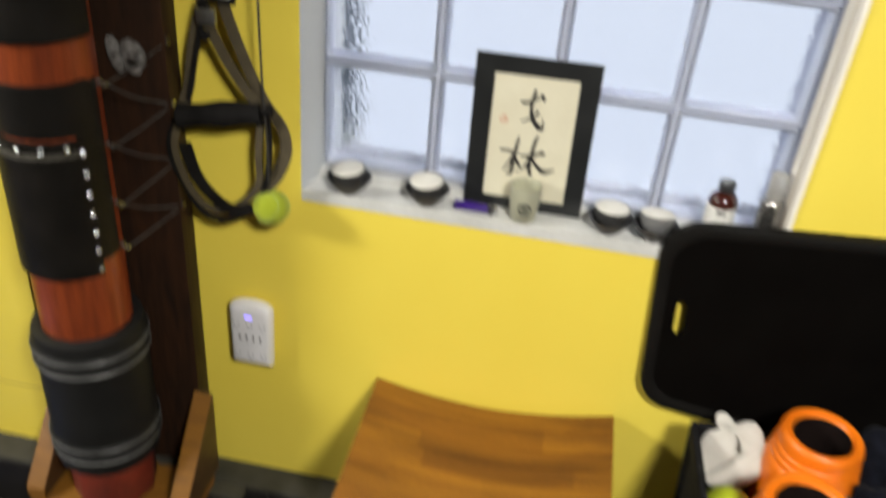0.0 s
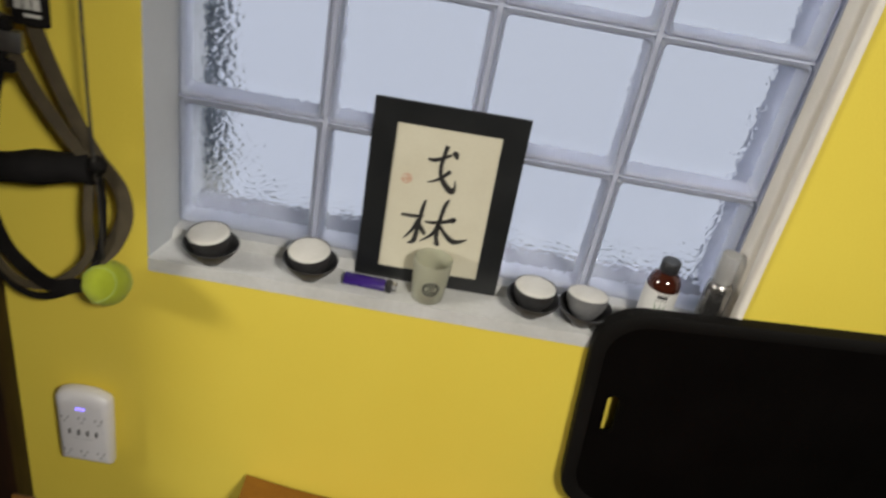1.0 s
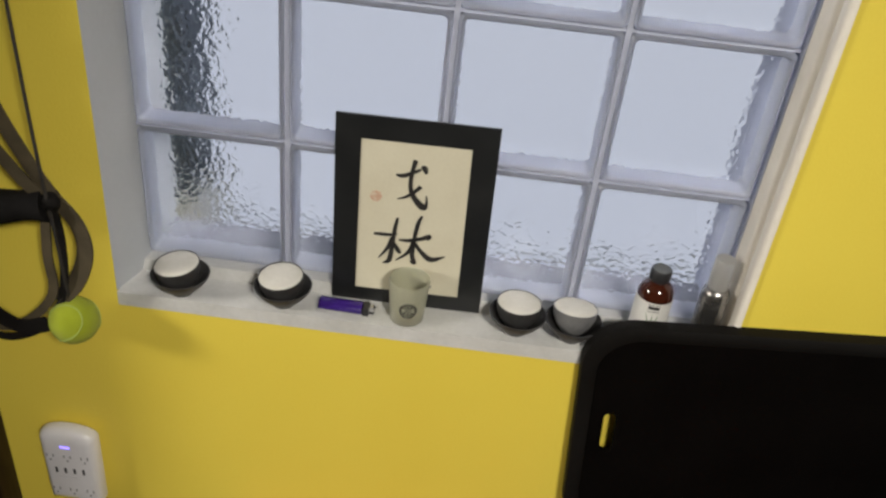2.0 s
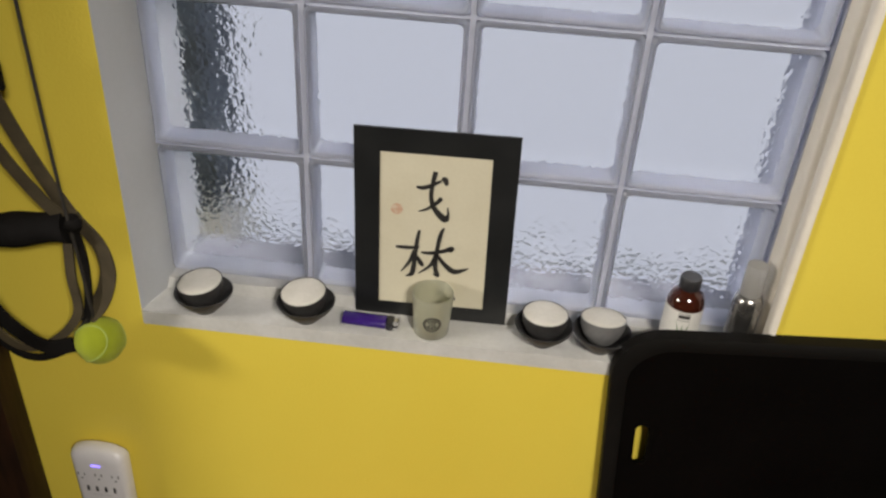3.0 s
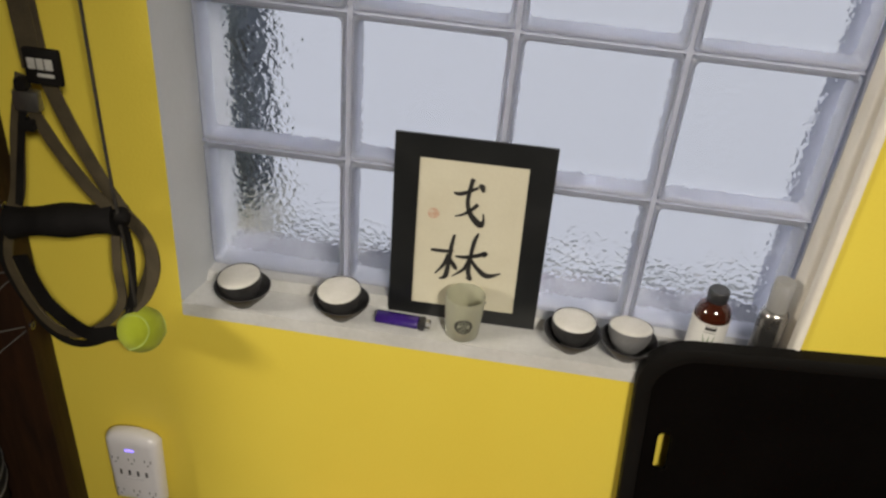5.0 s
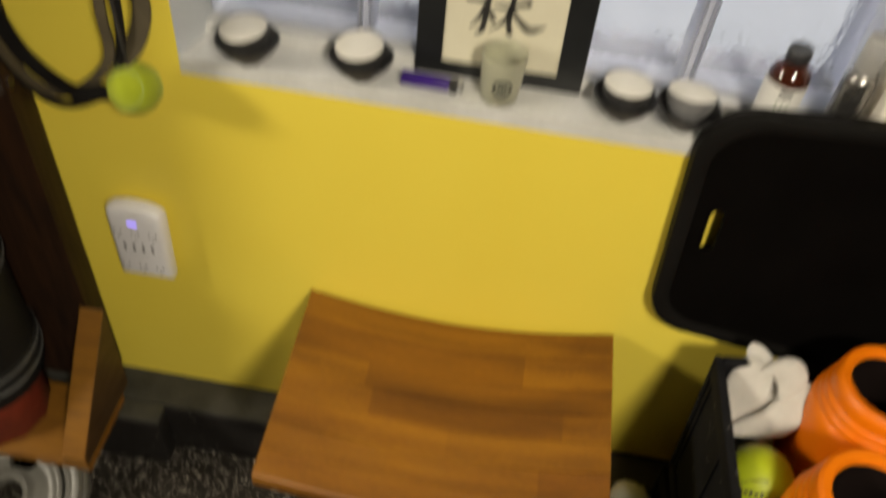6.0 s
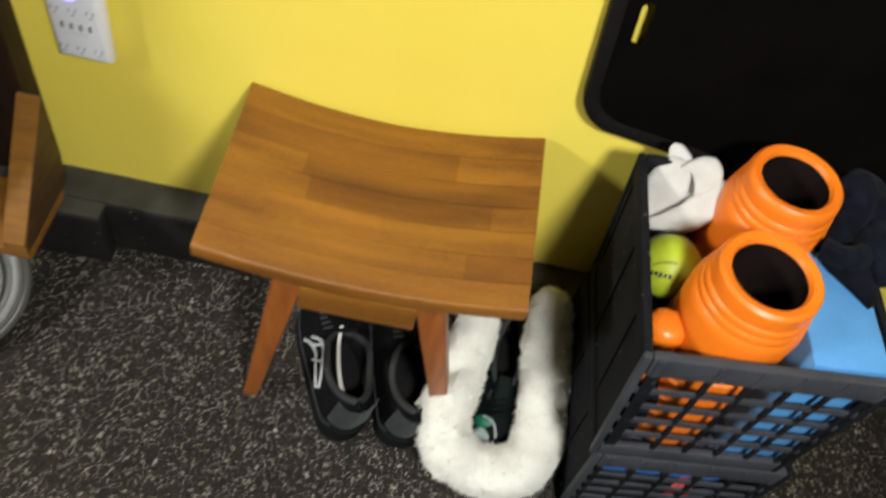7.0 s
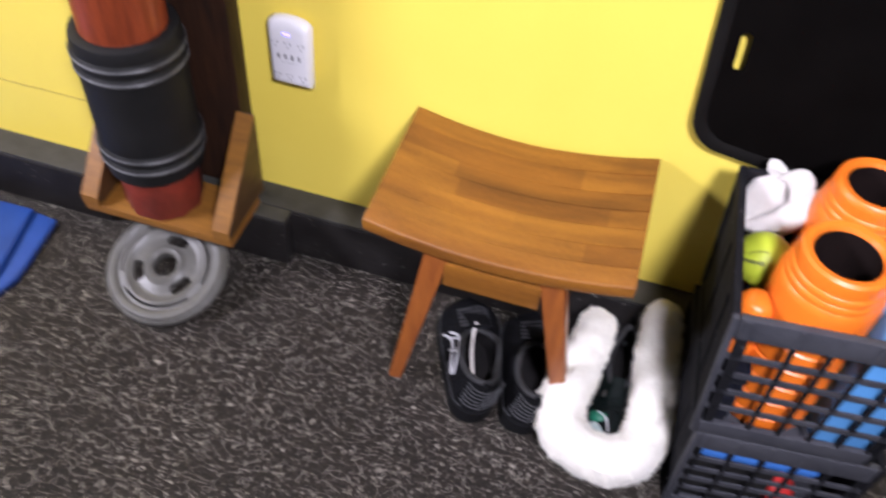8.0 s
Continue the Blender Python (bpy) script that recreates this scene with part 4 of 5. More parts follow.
# ---- the wooden training dummy ----
def dummy():
    ax, ay = -0.60, -0.142
    ob = thing("training_dummy", (ax, ay, 0.165), label="red stained wooden dummy trunk with black pads on a dark board", category="training dummy")
    part("back_board", box(-0.765, -0.05, 0.166, -0.437, -0.001, 2.2, 0.004), DARKWOOD, ob, "dark brown stained back board")
    part("tray", box(-0.757, -0.222, 0.150, -0.405, -0.0745, 0.172, 0.003), PINE, ob, "varnished pine base tray")
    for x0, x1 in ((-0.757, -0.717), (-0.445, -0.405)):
        # shade is in the side's colour; a separate front strip stays lit pine
        part("side_gusset", prism([(-0.222, 0.1722), (-0.222, 0.198), (-0.054, 0.388), (-0.0505, 0.391), (-0.0505, 0.1722)], x0, x1, "x", 0.002), GUSSET, ob, "sloped pine side gusset, darkened for its shaded face")
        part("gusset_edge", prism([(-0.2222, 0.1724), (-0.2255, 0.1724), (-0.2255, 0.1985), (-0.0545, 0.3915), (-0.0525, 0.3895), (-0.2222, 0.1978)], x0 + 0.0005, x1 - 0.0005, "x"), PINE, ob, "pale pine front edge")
    part("trunk_foot", lathe([(0, 0.1725), (0.082, 0.1725), (0.0845, 0.178), (0.0845, 0.2895), (0, 0.2895)], (ax, ay, 0), 10), REDPAINT, ob, "red painted faceted foot")
    part("trunk", lathe([(0, 0.2905), (0.082, 0.2905), (0.082, 0.8), (0.082, 2.0), (0, 2.0)], (ax, ay, 0), 40), MAHOGANY, ob, "red stained wooden trunk")
    prof = [(0.0825, 0.290), (0.095, 0.288), (0.1015, 0.296)]
    for z in (0.334, 0.364, 0.556, 0.586):
        prof += [(0.1020, z - 0.009), (0.1055, z - 0.005), (0.1068, z), (0.1055, z + 0.005), (0.1020, z + 0.009)]
    prof += [(0.1020, 0.613), (0.0995, 0.623), (0.092, 0.627), (0.0825, 0.627)]
    part("lower_pad", lathe(prof, (ax, ay, 0), 48), RUBBER, ob, "black ribbed rubber sleeve")
    # lighter grey rings paint the highlight along the sleeve's ridges
    for z in (0.334, 0.364, 0.556, 0.586):
        part("ring", lathe([(0.1066, z - 0.0035), (0.1082, z - 0.0015), (0.1082, z + 0.0015), (0.1066, z + 0.0035)], (ax, ay, 0), 48, closed=True), RINGGREY, ob, "raised ring, its highlight painted in grey")
    # leather wrap, open at the back towards the board
    def wrap(r, z0, z1, a0, a1, name, label, mat_=LEATHER):
        bm = bmesh.new()
        rows = []
        for k in range(33):
            a = a0 + (a1 - a0) * k / 32
            rows.append([bm.verts.new((ax + q * math.cos(a), ay + q * math.sin(a), z)) for q, z in ((0.0825, z0), (r, z0 + 0.002), (r, z1 - 0.002), (0.0825, z1))])
        for a, b in zip(rows, rows[1:]):
            for k in range(4):
                bm.faces.new((a[k], a[(k + 1) % 4], b[(k + 1) % 4], b[k]))
        bm.faces.new(rows[0])
        bm.faces.new(rows[-1][::-1])
        return part(name, bm, mat_, ob, label)
    A0, A1 = radians(-215), radians(-28)
    mid = wrap(0.092, 0.764, 1.024, A0, A1, "leather_pad", "black leather pad with steel eyelets")
    wrap(0.0875, 1.029, 1.118, radians(-215), radians(-12), "leather_pad", "black leather strap pad")
    wrap(0.096, 1.186, 1.44, radians(-225), radians(-4), "leather_pad", "black leather pad")
    wrap(0.0848, 0.785, 1.112, A1 - 0.1, radians(4), "leather_lining", "thin black leather underlay")
    def eyelet(a, z):
        p = (ax + 0.0925 * math.cos(a), ay + 0.0925 * math.sin(a), z)
        m = Matrix.Rotation(a - math.pi / 2, 4, "Z") @ pose(0, 0, 0, -90, 0, 0)
        part("eyelet", lathe([(0.0022, 0), (0.0056, 0.0), (0.0056, 0.0016), (0.004, 0.0028), (0.0022, 0.0016)], p, 12, m, closed=True), STEEL, mid)
    for k in range(7):
        eyelet(A1 - 0.07, 0.778 + k * 0.037)
    for k in range(5):
        eyelet(A1 - 0.33 - k * 0.40, 1.014)
    wrap(0.0942, 0.996, 1.010, A0, A1 - 0.02, "stitched_edge", "grey stitched edge band", BANDGREY)
    # zigzag lacing between studs on the trunk and rings on the board's edge
    a = radians(12)
    studs = [Vector((ax + 0.086 * math.cos(a), ay + 0.086 * math.sin(a), z)) for z in (1.100, 0.990, 0.878, 0.790)]
    rings = [Vector((-0.4345, -0.042, z)) for z in (1.150, 1.040, 0.935, 0.840)]
    for k, p in enumerate(studs):
        for d, r in ((Vector((0, -0.002, 0)), 0.0058), (Vector((0.009, -0.001, -0.004)), 0.0048)):
            part("lacing_stud", lathe([(0, -r), (r * 0.8, -r * 0.9), (r, -r * 0.2), (r * 0.55, 0), (r, r * 0.3), (r * 0.7, r), (0, r)], p + d, 14, pose(0, 0, 0, 0, 70, 0)), STEEL, ob, "bright steel lacing stud")
        for q in rings[k:k + 2]:
            part("lacing_cord", tube(smooth_path([p + Vector((0.012, -0.002, -0.003)), (p + q) / 2 + Vector((0, -0.003, -0.008)), q], 6), 0.0013, 6), CORD, ob, "grey lacing cord")
    for q in rings:
        part("lacing_ring", lathe([(0.003, -0.0016), (0.0065, -0.0016), (0.0065, 0.0016), (0.003, 0.0016)], q, 14, pose(0, 0, 0, 0, 90, 0), closed=True), STEEL, ob, "bright steel ring")
    # pale leaf-shaped clasp on the board's side of the trunk
    for dx, dz, w, h in ((0.0, 0.004, 0.012, 0.030), (0.032, 0.008, 0.021, 0.024), (0.030, -0.012, 0.014, 0.014)):
        part("clasp", prism([(-0.522 + dx + w * math.cos(t) - 0.25 * h * math.sin(t), 1.118 + dz + h * math.sin(t)) for t in [2 * math.pi * k / 18 for k in range(18)]], -0.062, -0.052 - dx * 0.05, "y", 0.0015), CLASP, ob, "mottled pewter leaf-shaped clasp")


dummy()


def weight_plate():
    c = (-0.561, -0.247, 0)
    ob = thing("weight_plate", c, label="grey cast iron grip weight plate lying on the floor", category="weight plate")
    R = 0.13
    lean = Matrix.Translation((c[0], c[1] - R, 0.001)) @ pose(0, 0, 0, 21, 0, 0) @ Matrix.Diagonal((1.055, 1.055, 1.055, 1)) @ Matrix.Translation((-c[0], R - c[1], 0))

    def tip(bm):
        bm.transform(lean)
        return bm
    part("rim", tip(lathe([(0.1015, 0), (R - 0.004, 0), (R, 0.004), (R, 0.013), (R - 0.003, 0.017), (R - 0.006, 0.018), (R - 0.006, 0.022), (R - 0.011, 0.027), (0.110, 0.0275), (0.104, 0.025), (0.1015, 0.022)], c, 72, closed=True)), IRON, ob, "double-lipped outer rim")
    # the web between hub and rim, pierced by grip holes: centre angle, half angle, inner and outer radius
    holes = [(mid + 120 * k, *size) for k in range(3) for mid, *size in ((-84, 47, 0.0885, 0.0965), (-34, 22, 0.0475, 0.0705))]

    def rise(r):
        return 0.021 + 0.004 * math.exp(-((r - 0.085) / 0.006) ** 2) - 0.004 * math.exp(-((r - 0.066) / 0.010) ** 2) + 0.009 * math.exp(-((r - 0.034) / 0.008) ** 2)
    bm = bmesh.new()
    radii = [0.0255, 0.028, 0.031, 0.035, 0.039, 0.043, 0.047, 0.051, 0.055, 0.060, 0.065, 0.070, 0.074, 0.078, 0.081, 0.084, 0.087, 0.090, 0.092, 0.095, 0.098, 0.1015]
    n = 120
    grid = [[bm.verts.new((c[0] + r * math.cos(2 * math.pi * k / n), c[1] + r * math.sin(2 * math.pi * k / n), rise(r))) for k in range(n)] for r in radii]
    for i in range(len(radii) - 1):
        r = (radii[i] + radii[i + 1]) / 2
        for k in range(n):
            a = (k + 0.5) * 360 / n
            open_cell = False
            for mid, half, r0, r1 in holes:
                off = abs((a - mid + 180) % 360 - 180) / half
                rm, rh = (r0 + r1) / 2, (r1 - r0) / 2
                if off ** 4 + (abs(r - rm) / rh) ** 4 < 1:
                    open_cell = True
            if not open_cell:
                bm.faces.new((grid[i][k], grid[i][(k + 1) % n], grid[i + 1][(k + 1) % n], grid[i + 1][k]))
    bmesh.ops.delete(bm, geom=[v for v in bm.verts if not v.link_faces], context="VERTS")
    down = bmesh.ops.extrude_face_region(bm, geom=bm.faces[:])
    for v in down["geom"]:
        if isinstance(v, bmesh.types.BMVert):
            v.co.z = 0.004
    part("web", tip(bm), IRON, ob, "cast web with grip holes round the hub")


weight_plate()


# ---- the stool and what stands under it ----
def stool():
    x0, x1, y0, y1 = -0.061, 0.419, -0.335, -0.006
    cx, cy = (x0 + x1) / 2, (y0 + y1) / 2
    ob = thing("stool", (cx, cy, 0), label="oiled teak bath stool with a dished seat and splayed legs", category="stool")

    def top(x, f=0.0):
        return 0.456 + 0.031 * ((x - cx) / 0.24) ** 2 + 0.003 * (x - cx) / 0.24 + 0.009 * f * max((x - cx) / 0.24, 0)
    edges = [y0, -0.290, -0.246, -0.199, -0.154, -0.112, -0.058, y1]
    joints = [(0.62,), (0.36, 0.8), (0.52,), (0.27, 0.86), (0.24,), (0.73,), (0.45,)]
    dark = {(5, 0), (3, 1), (4, 1), (1, 2)}
    for k in range(7):
        a, b = edges[k] + (0.00025 if k else 0), edges[k + 1] - (0.00025 if k < 6 else 0)
        cuts = [0, *joints[k], 1]
        for q, (u0, u1) in enumerate(zip(cuts, cuts[1:])):
            n = max(int(24 * (u1 - u0)), 4)
            xs = [x0 + (x1 - x0) * (u0 + (u1 - u0) * i / n) for i in range(n + 1)]
            bm = prism([(x, top(x, k / 6)) for x in xs] + [(x, top(x) - 0.029) for x in reversed(xs)], a, b, "y")
            if k in (0, 6):
                far = a if k == 0 else b
                rim = [e for e in bm.edges if all(abs(v.co.y - far) < 1e-5 for v in e.verts) and abs(e.verts[0].co.x - e.verts[1].co.x) > 1e-4]
                bmesh.ops.bevel(bm, geom=rim, offset=0.005, segments=3, affect="EDGES", profile=0.5)
            part("seat_slat", bm, TEAKDARK if (k, q) in dark else TEAK, ob)

    def leg(sx, sy):
        rows = []
        bm = bmesh.new()
        for t in (0, 0.35, 0.7, 1):
            z = 0.436 * (1 - t)
            hw, hd = 0.0235 - 0.0105 * t, 0.021 - 0.006 * t
            px = cx + sx * (0.103 + (0.086 if sx > 0 else 0.070) * t)
            py = cy + sy * (0.130 + (0.004 if sx > 0 else 0.012) * t)
            rows.append([bm.verts.new((px + u * hw, py + w * hd, z)) for u, w in ((-1, -1), (1, -1), (1, 1), (-1, 1))])
        for a, b in zip(rows, rows[1:]):
            for q in range(4):
                bm.faces.new((a[q], a[(q + 1) % 4], b[(q + 1) % 4], b[q]))
        bm.faces.new(rows[0])
        bm.faces.new(rows[-1][::-1])
        bmesh.ops.recalc_face_normals(bm, faces=bm.faces)
        bmesh.ops.bevel(bm, geom=bm.edges[:], offset=0.003, segments=2, affect="EDGES")
        part("leg", bm, TEAKLEG, ob)
    for sx in (-1, 1):
        for sy in (-1, 1):
            leg(sx, sy)
    for sy in (-1, 1):
        y = cy + sy * 0.143
        part("apron", box(cx - 0.09, y - 0.009, 0.348, cx + 0.09, y + 0.009, 0.408, 0.003), TEAK, ob)
    for sx in (-1, 1):
        x = cx + sx * 0.112
        part("apron", box(x - 0.009, cy - 0.118, 0.37, x + 0.009, cy + 0.118, 0.428, 0.003), TEAK, ob)


stool()


def shoe(name, toe, heel, label, upper, sole, trim, laces, width=0.05, group="", first_lace=0.66, rungs=5, lift=0.0, lean=0.0):
    """A low trainer lying along the line from heel to toe, with an open throat, a padded collar and a heel counter."""
    toe, heel = Vector((*toe, 0)), Vector((*heel, 0))
    d = toe - heel
    length = d.length
    slant = Matrix.Identity(4)
    slant[1][2] = -lean
    m = Matrix.Translation(heel) @ Matrix.Rotation(math.atan2(d.y, d.x), 4, "Z") @ slant
    ob = thing(name, heel, label=label, category="shoe", group=group)

    def half(u):  # plan half width along the length
        return width * (0.66 + 0.36 * math.sin(min(u, 1) * math.pi * 0.62) ** 1.5) * math.sqrt(max(1 - max((u - 0.80) / 0.2, 0) ** 2, 0.004)) * math.sqrt(max(1 - max((0.13 - u) / 0.13, 0) ** 2, 0.05))

    def roof(u):  # height of the upper along the length
        if u < 0.46:
            return 0.094 - 0.014 * math.sin(u / 0.46 * math.pi) + 0.030 * max(1 - u / 0.36, 0) ** 1.3
        return 0.094 - 0.050 * ((u - 0.46) / 0.54) ** 0.8

    def throat(u):  # half width of the opening
        q = 1 - ((u - 0.335) / 0.275) ** 2
        return 0.70 * half(u) * math.sqrt(q) if q > 0 else 0.0

    def skin(u, s, side):  # a point of the upper: s runs from the sole's edge to the top
        w, t = half(u), throat(u)
        return Vector((u * length, side * (w + (t - w) * s ** 2.4), 0.022 + (roof(u) - 0.022) * s ** 0.8))
    n, k = 34, 9
    us = [(i / n) ** 1.15 for i in range(n + 1)]
    bm = bmesh.new()
    for side in (-1, 1):
        rows = [[bm.verts.new(skin(u, j / k, side)) for j in range(k + 1)] for u in us]
        for a, b in zip(rows, rows[1:]):
            for j in range(k):
                bm.faces.new((a[j], a[j + 1], b[j + 1], b[j]))
    bmesh.ops.remove_doubles(bm, verts=bm.verts, dist=0.0006)
    ends = [[skin(u, j / k, side) for j in range(k + 1)] for u, side in ((us[0], -1), (us[0], 1))]
    tip = [bm.verts.new(p) for p in ends[0]] + [bm.verts.new(p) for p in reversed(ends[1][:-1])]
    bm.faces.new(tip)
    bmesh.ops.remove_doubles(bm, verts=bm.verts, dist=0.0006)
    bm.transform(m)
    part("upper", bm, upper, ob)
    bm = bmesh.new()
    open_us = [0.062 + 0.546 * i / 16 for i in range(17)]
    rows = []
    for u in open_us:
        t = throat(u)
        rows.append([bm.verts.new((u * length, y, z)) for y, z in ((-t, roof(u) - 0.001), (-t * 1.04, 0.06), (-t * 0.9, 0.036), (0, 0.032), (t * 0.9, 0.036), (t * 1.04, 0.06), (t, roof(u) - 0.001))])
    for a, b in zip(rows, rows[1:]):
        for j in range(6):
            bm.faces.new((a[j], a[j + 1], b[j + 1], b[j]))
    bm.transform(m)
    part("lining", bm, GRIP, ob)
    bm = bmesh.new()
    lo, hi = [], []
    outline = [(u, 1) for u in us] + [(u, -1) for u in reversed(us)]
    for u, s_ in outline:
        lo.append(bm.verts.new((u * length - 0.009 * (1 - u) ** 3, s_ * (half(u) + 0.002), 0.001)))
        hi.append(bm.verts.new((u * length - 0.007 * (1 - u) ** 3, s_ * (half(u) + 0.0025), 0.024 + 0.006 * (1 - u))))
    for i in range(len(lo)):
        j = (i + 1) % len(lo)
        bm.faces.new((lo[i], lo[j], hi[j], hi[i]))
    bm.faces.new(lo)
    bm.faces.new(hi[::-1])
    bm.transform(m)
    part("sole", bm, sole, ob)
    rim = [Vector((u * length, throat(u) * 1.05, roof(u) - 0.003)) for u in open_us] + [Vector((u * length, -throat(u) * 1.05, roof(u) - 0.003)) for u in reversed(open_us)]
    bm = tube(rim, 0.0062, 8, closed=True)
    bm.transform(m)
    part("collar", bm, COLLAR, ob, "padded collar")
    tongue = [Vector((u * length, 0, z + lift)) for u, z in ((0.78, 0.064), (0.70, 0.080), (0.61, 0.094), (0.56, 0.104))]
    bm = tube(smooth_path(tongue, 4), lambda t: width * (0.42 - 0.10 * t), 12, flat=0.008, side=(0.4, 0, 1), oval=True)
    bm.transform(m)
    part("tongue", bm, upper, ob)
    for q in range(rungs):
        u = first_lace + q * 0.045
        w = half(u) * 0.52
        z = roof(u)
        line = smooth_path([(u * length, -w, z - 0.004), (u * length + 0.004, -w * 0.4, z + 0.007), (u * length - 0.003, w * 0.4, z + 0.007), (u * length, w, z - 0.004)], 4)
        bm = tube(line, 0.0028, 6)
        bm.transform(m)
        part("lace", bm, laces, ob)
    for s_ in (-1, 1):
        line = smooth_path([(u * length, s_ * (half(u) + 0.004), 0.032 + 0.004 * (1 - u)) for u in (0.03, 0.09, 0.2, 0.35, 0.5, 0.7, 0.88)], 4)
        bm = tube(line, 0.0011, 5)
        bm.transform(m)
        part("piping", bm, trim, ob, "thin grey piping")

    def sew(name, pts, wide, mat_, label="", off=0.0018):
        """A flat trim lying on the upper; pts of (u, s) with the side by sign of s."""
        line = []
        for v in smooth_path([(u, sv, 0) for u, sv in pts], 4):
            p = skin(max(v.x, 0.002), min(abs(v.y), 1), 1 if v.y > 0 else -1)
            line.append(p + Vector((0, off if v.y > 0 else -off, off * 0.6)))
        bm = tube(line, wide, flat=0.0016, side=(0, 1, 0.7))
        bm.transform(m)
        part(name, bm, mat_, ob, label)
    return ob, m, length, half, roof, sew


pair = "black trainers under the stool"
for heel, toe, lines in (((0.190, -0.372), (0.100, -0.096), ((0.60, 0.010, 0.104), (0.50, 0.016, 0.092), (0.34, 0.017, 0.078), (0.20, 0.014, 0.074), (0.13, 0.008, 0.078))),
                         ((0.292, -0.366), (0.252, -0.084), ((0.56, -0.022, 0.096), (0.44, -0.031, 0.088), (0.32, -0.030, 0.084), (0.22, -0.018, 0.084), (0.15, -0.004, 0.086)))):
    ob, m, length, half, roof, sew = shoe("trainer", toe, heel, "black knit trainer with grey trim and white inner piping", SHOEMESH, SOLE, RIBGREY, LACE, 0.064, pair, lean=0.22)
    for q in range(6):
        z, k = 0.044 + q * 0.0118, 0.985 - 0.012 * q
        arc = [(u * length - 0.0022, sg * half(u) * k, z + 0.10 * u) for u, sg in ((0.075, 1), (0.04, 1), (0.015, 1), (0.002, 0.8))]
        arc += [(-0.0032, 0, z - 0.0005)] + [(x, -y, zz) for x, y, zz in reversed(arc)]
        bm = tube(smooth_path(arc, 4), 0.0012, 6)
        bm.transform(m)
        part("heel_rib", bm, RIBGREY, ob)
    for pts, wide in () if heel[0] > 0.25 else ((((0.26, 0.42), (0.34, 0.74), (0.46, 0.88), (0.56, 0.80), (0.63, 0.50)), 0.0022), (((0.28, 0.26), (0.38, 0.48), (0.48, 0.62), (0.57, 0.52), (0.64, 0.24)), 0.0022), (((0.40, 0.84), (0.43, 0.60), (0.46, 0.40)), 0.0022), (((0.52, 0.86), (0.55, 0.62), (0.57, 0.48)), 0.0024)):
        sew("side_print", pts, wide, SHOEGREY, "pale grey side print")
    bm = tube(smooth_path([(u * length, y, z) for u, y, z in lines], 5), 0.0030, flat=0.0016, side=(0, 0, 1))
    bm.transform(m)
    part("inner_piping", bm, CLOTH, ob, "white inner piping")
ob, m, length, half, roof, sew = shoe("green_trainer", (0.462, -0.346), (0.470, -0.088), "black trainer with a green and clear plastic toe", DARKGREEN, PALESOLE, DARKGREEN, DARKGREEN, 0.044, "", 0.72, 3, -0.012)
part("toe_cap", rough_up(ball((0.446, -0.331, 0.030), 0.022, 20, 12, (1.0, 0.8, 0.75)), 0.003, 60), PALESOLE, ob, "clear grey plastic toe")
part("green_panel", rough_up(ball((0.449, -0.306, 0.040), 0.021, 20, 12, (1.25, 0.75, 0.65)), 0.004, 50), GREEN, ob, "glossy green plastic panel")
part("badge", rough_up(ball((0.449, -0.264, 0.060), 0.010, 14, 10, (1.0, 1.3, 0.5)), 0.004, 140), STEEL, ob, "small bright metal badge")
part("toe_seam", tube(smooth_path([(0.438, -0.300, 0.052), (0.458, -0.312, 0.053), (0.466, -0.336, 0.046)], 5), 0.002, 6), SHOEGREY, ob, "pale seam")


def fleece_roll():
    """A horseshoe of white sheepskin lying on the floor, its ends propped on the curb."""
    centre = smooth_path([(0.402, -0.112, 0.142), (0.394, -0.170, 0.120), (0.379, -0.249, 0.103), (0.364, -0.324, 0.094), (0.374, -0.378, 0.072), (0.428, -0.402, 0.052), (0.488, -0.403, 0.052), (0.531, -0.366, 0.056),
                          (0.544, -0.30, 0.070), (0.539, -0.22, 0.102), (0.526, -0.152, 0.150), (0.517, -0.100, 0.212)], 8)
    ob = thing("sheepskin_collar", (0.46, -0.3, 0), label="white fluffy sheepskin horseshoe collar lying on the floor", category="sheepskin")
    radius = lambda t: (0.036 + 0.012 * min(t / 0.22, 1, (1 - t) / 0.15)) * (min(t / 0.05, 1, (1 - t) / 0.05) ** 0.5 * 0.7 + 0.3)
    bm = tube(centre, radius, 18, side=(0, 0, 1))
    rough_up(bm, 0.006, 45)
    rough_up(bm, 0.0025, 160)
    rng = random.Random(4)
    corners = [[v.co.copy() for v in f.verts] for f in bm.faces]
    part("pelt", bm, FLEECE, ob)
    verts, tris = [], []
    for _ in range(9000):
        k = rng.randrange(len(corners))
        c = corners[k]
        a, b = rng.random(), rng.random()
        p = (c[0] * (1 - a) + c[1] * a) * (1 - b) + (c[-1] * (1 - a) + c[2 % len(c)] * a) * b
        nearest = min(centre[::4], key=lambda q: (q - p).length_squared)
        out = (p - nearest).normalized()
        lean = Vector((rng.uniform(-1, 1), rng.uniform(-1, 1), rng.uniform(-0.7, 0.7)))
        tip = p + (out + lean * 0.8).normalized() * rng.uniform(0.004, 0.009)
        if tip.z < 0.003:
            continue
        side = out.cross(lean).normalized() * 0.0011
        i = len(verts)
        verts += [p - side, p + side, tip]
        tris.append((i, i + 1, i + 2))
    me = bpy.data.meshes.new("wool")
    me.from_pydata(verts, [], tris)
    me.transform(WORLD[ob].inverted())
    me.materials.append(FLEECE)
    wool = new("wool", me)
    wool.parent = ob
    tagged(wool, kind="stuff")


fleece_roll()


# ---- the stacked crates and what they hold ----
YAW = 5.2
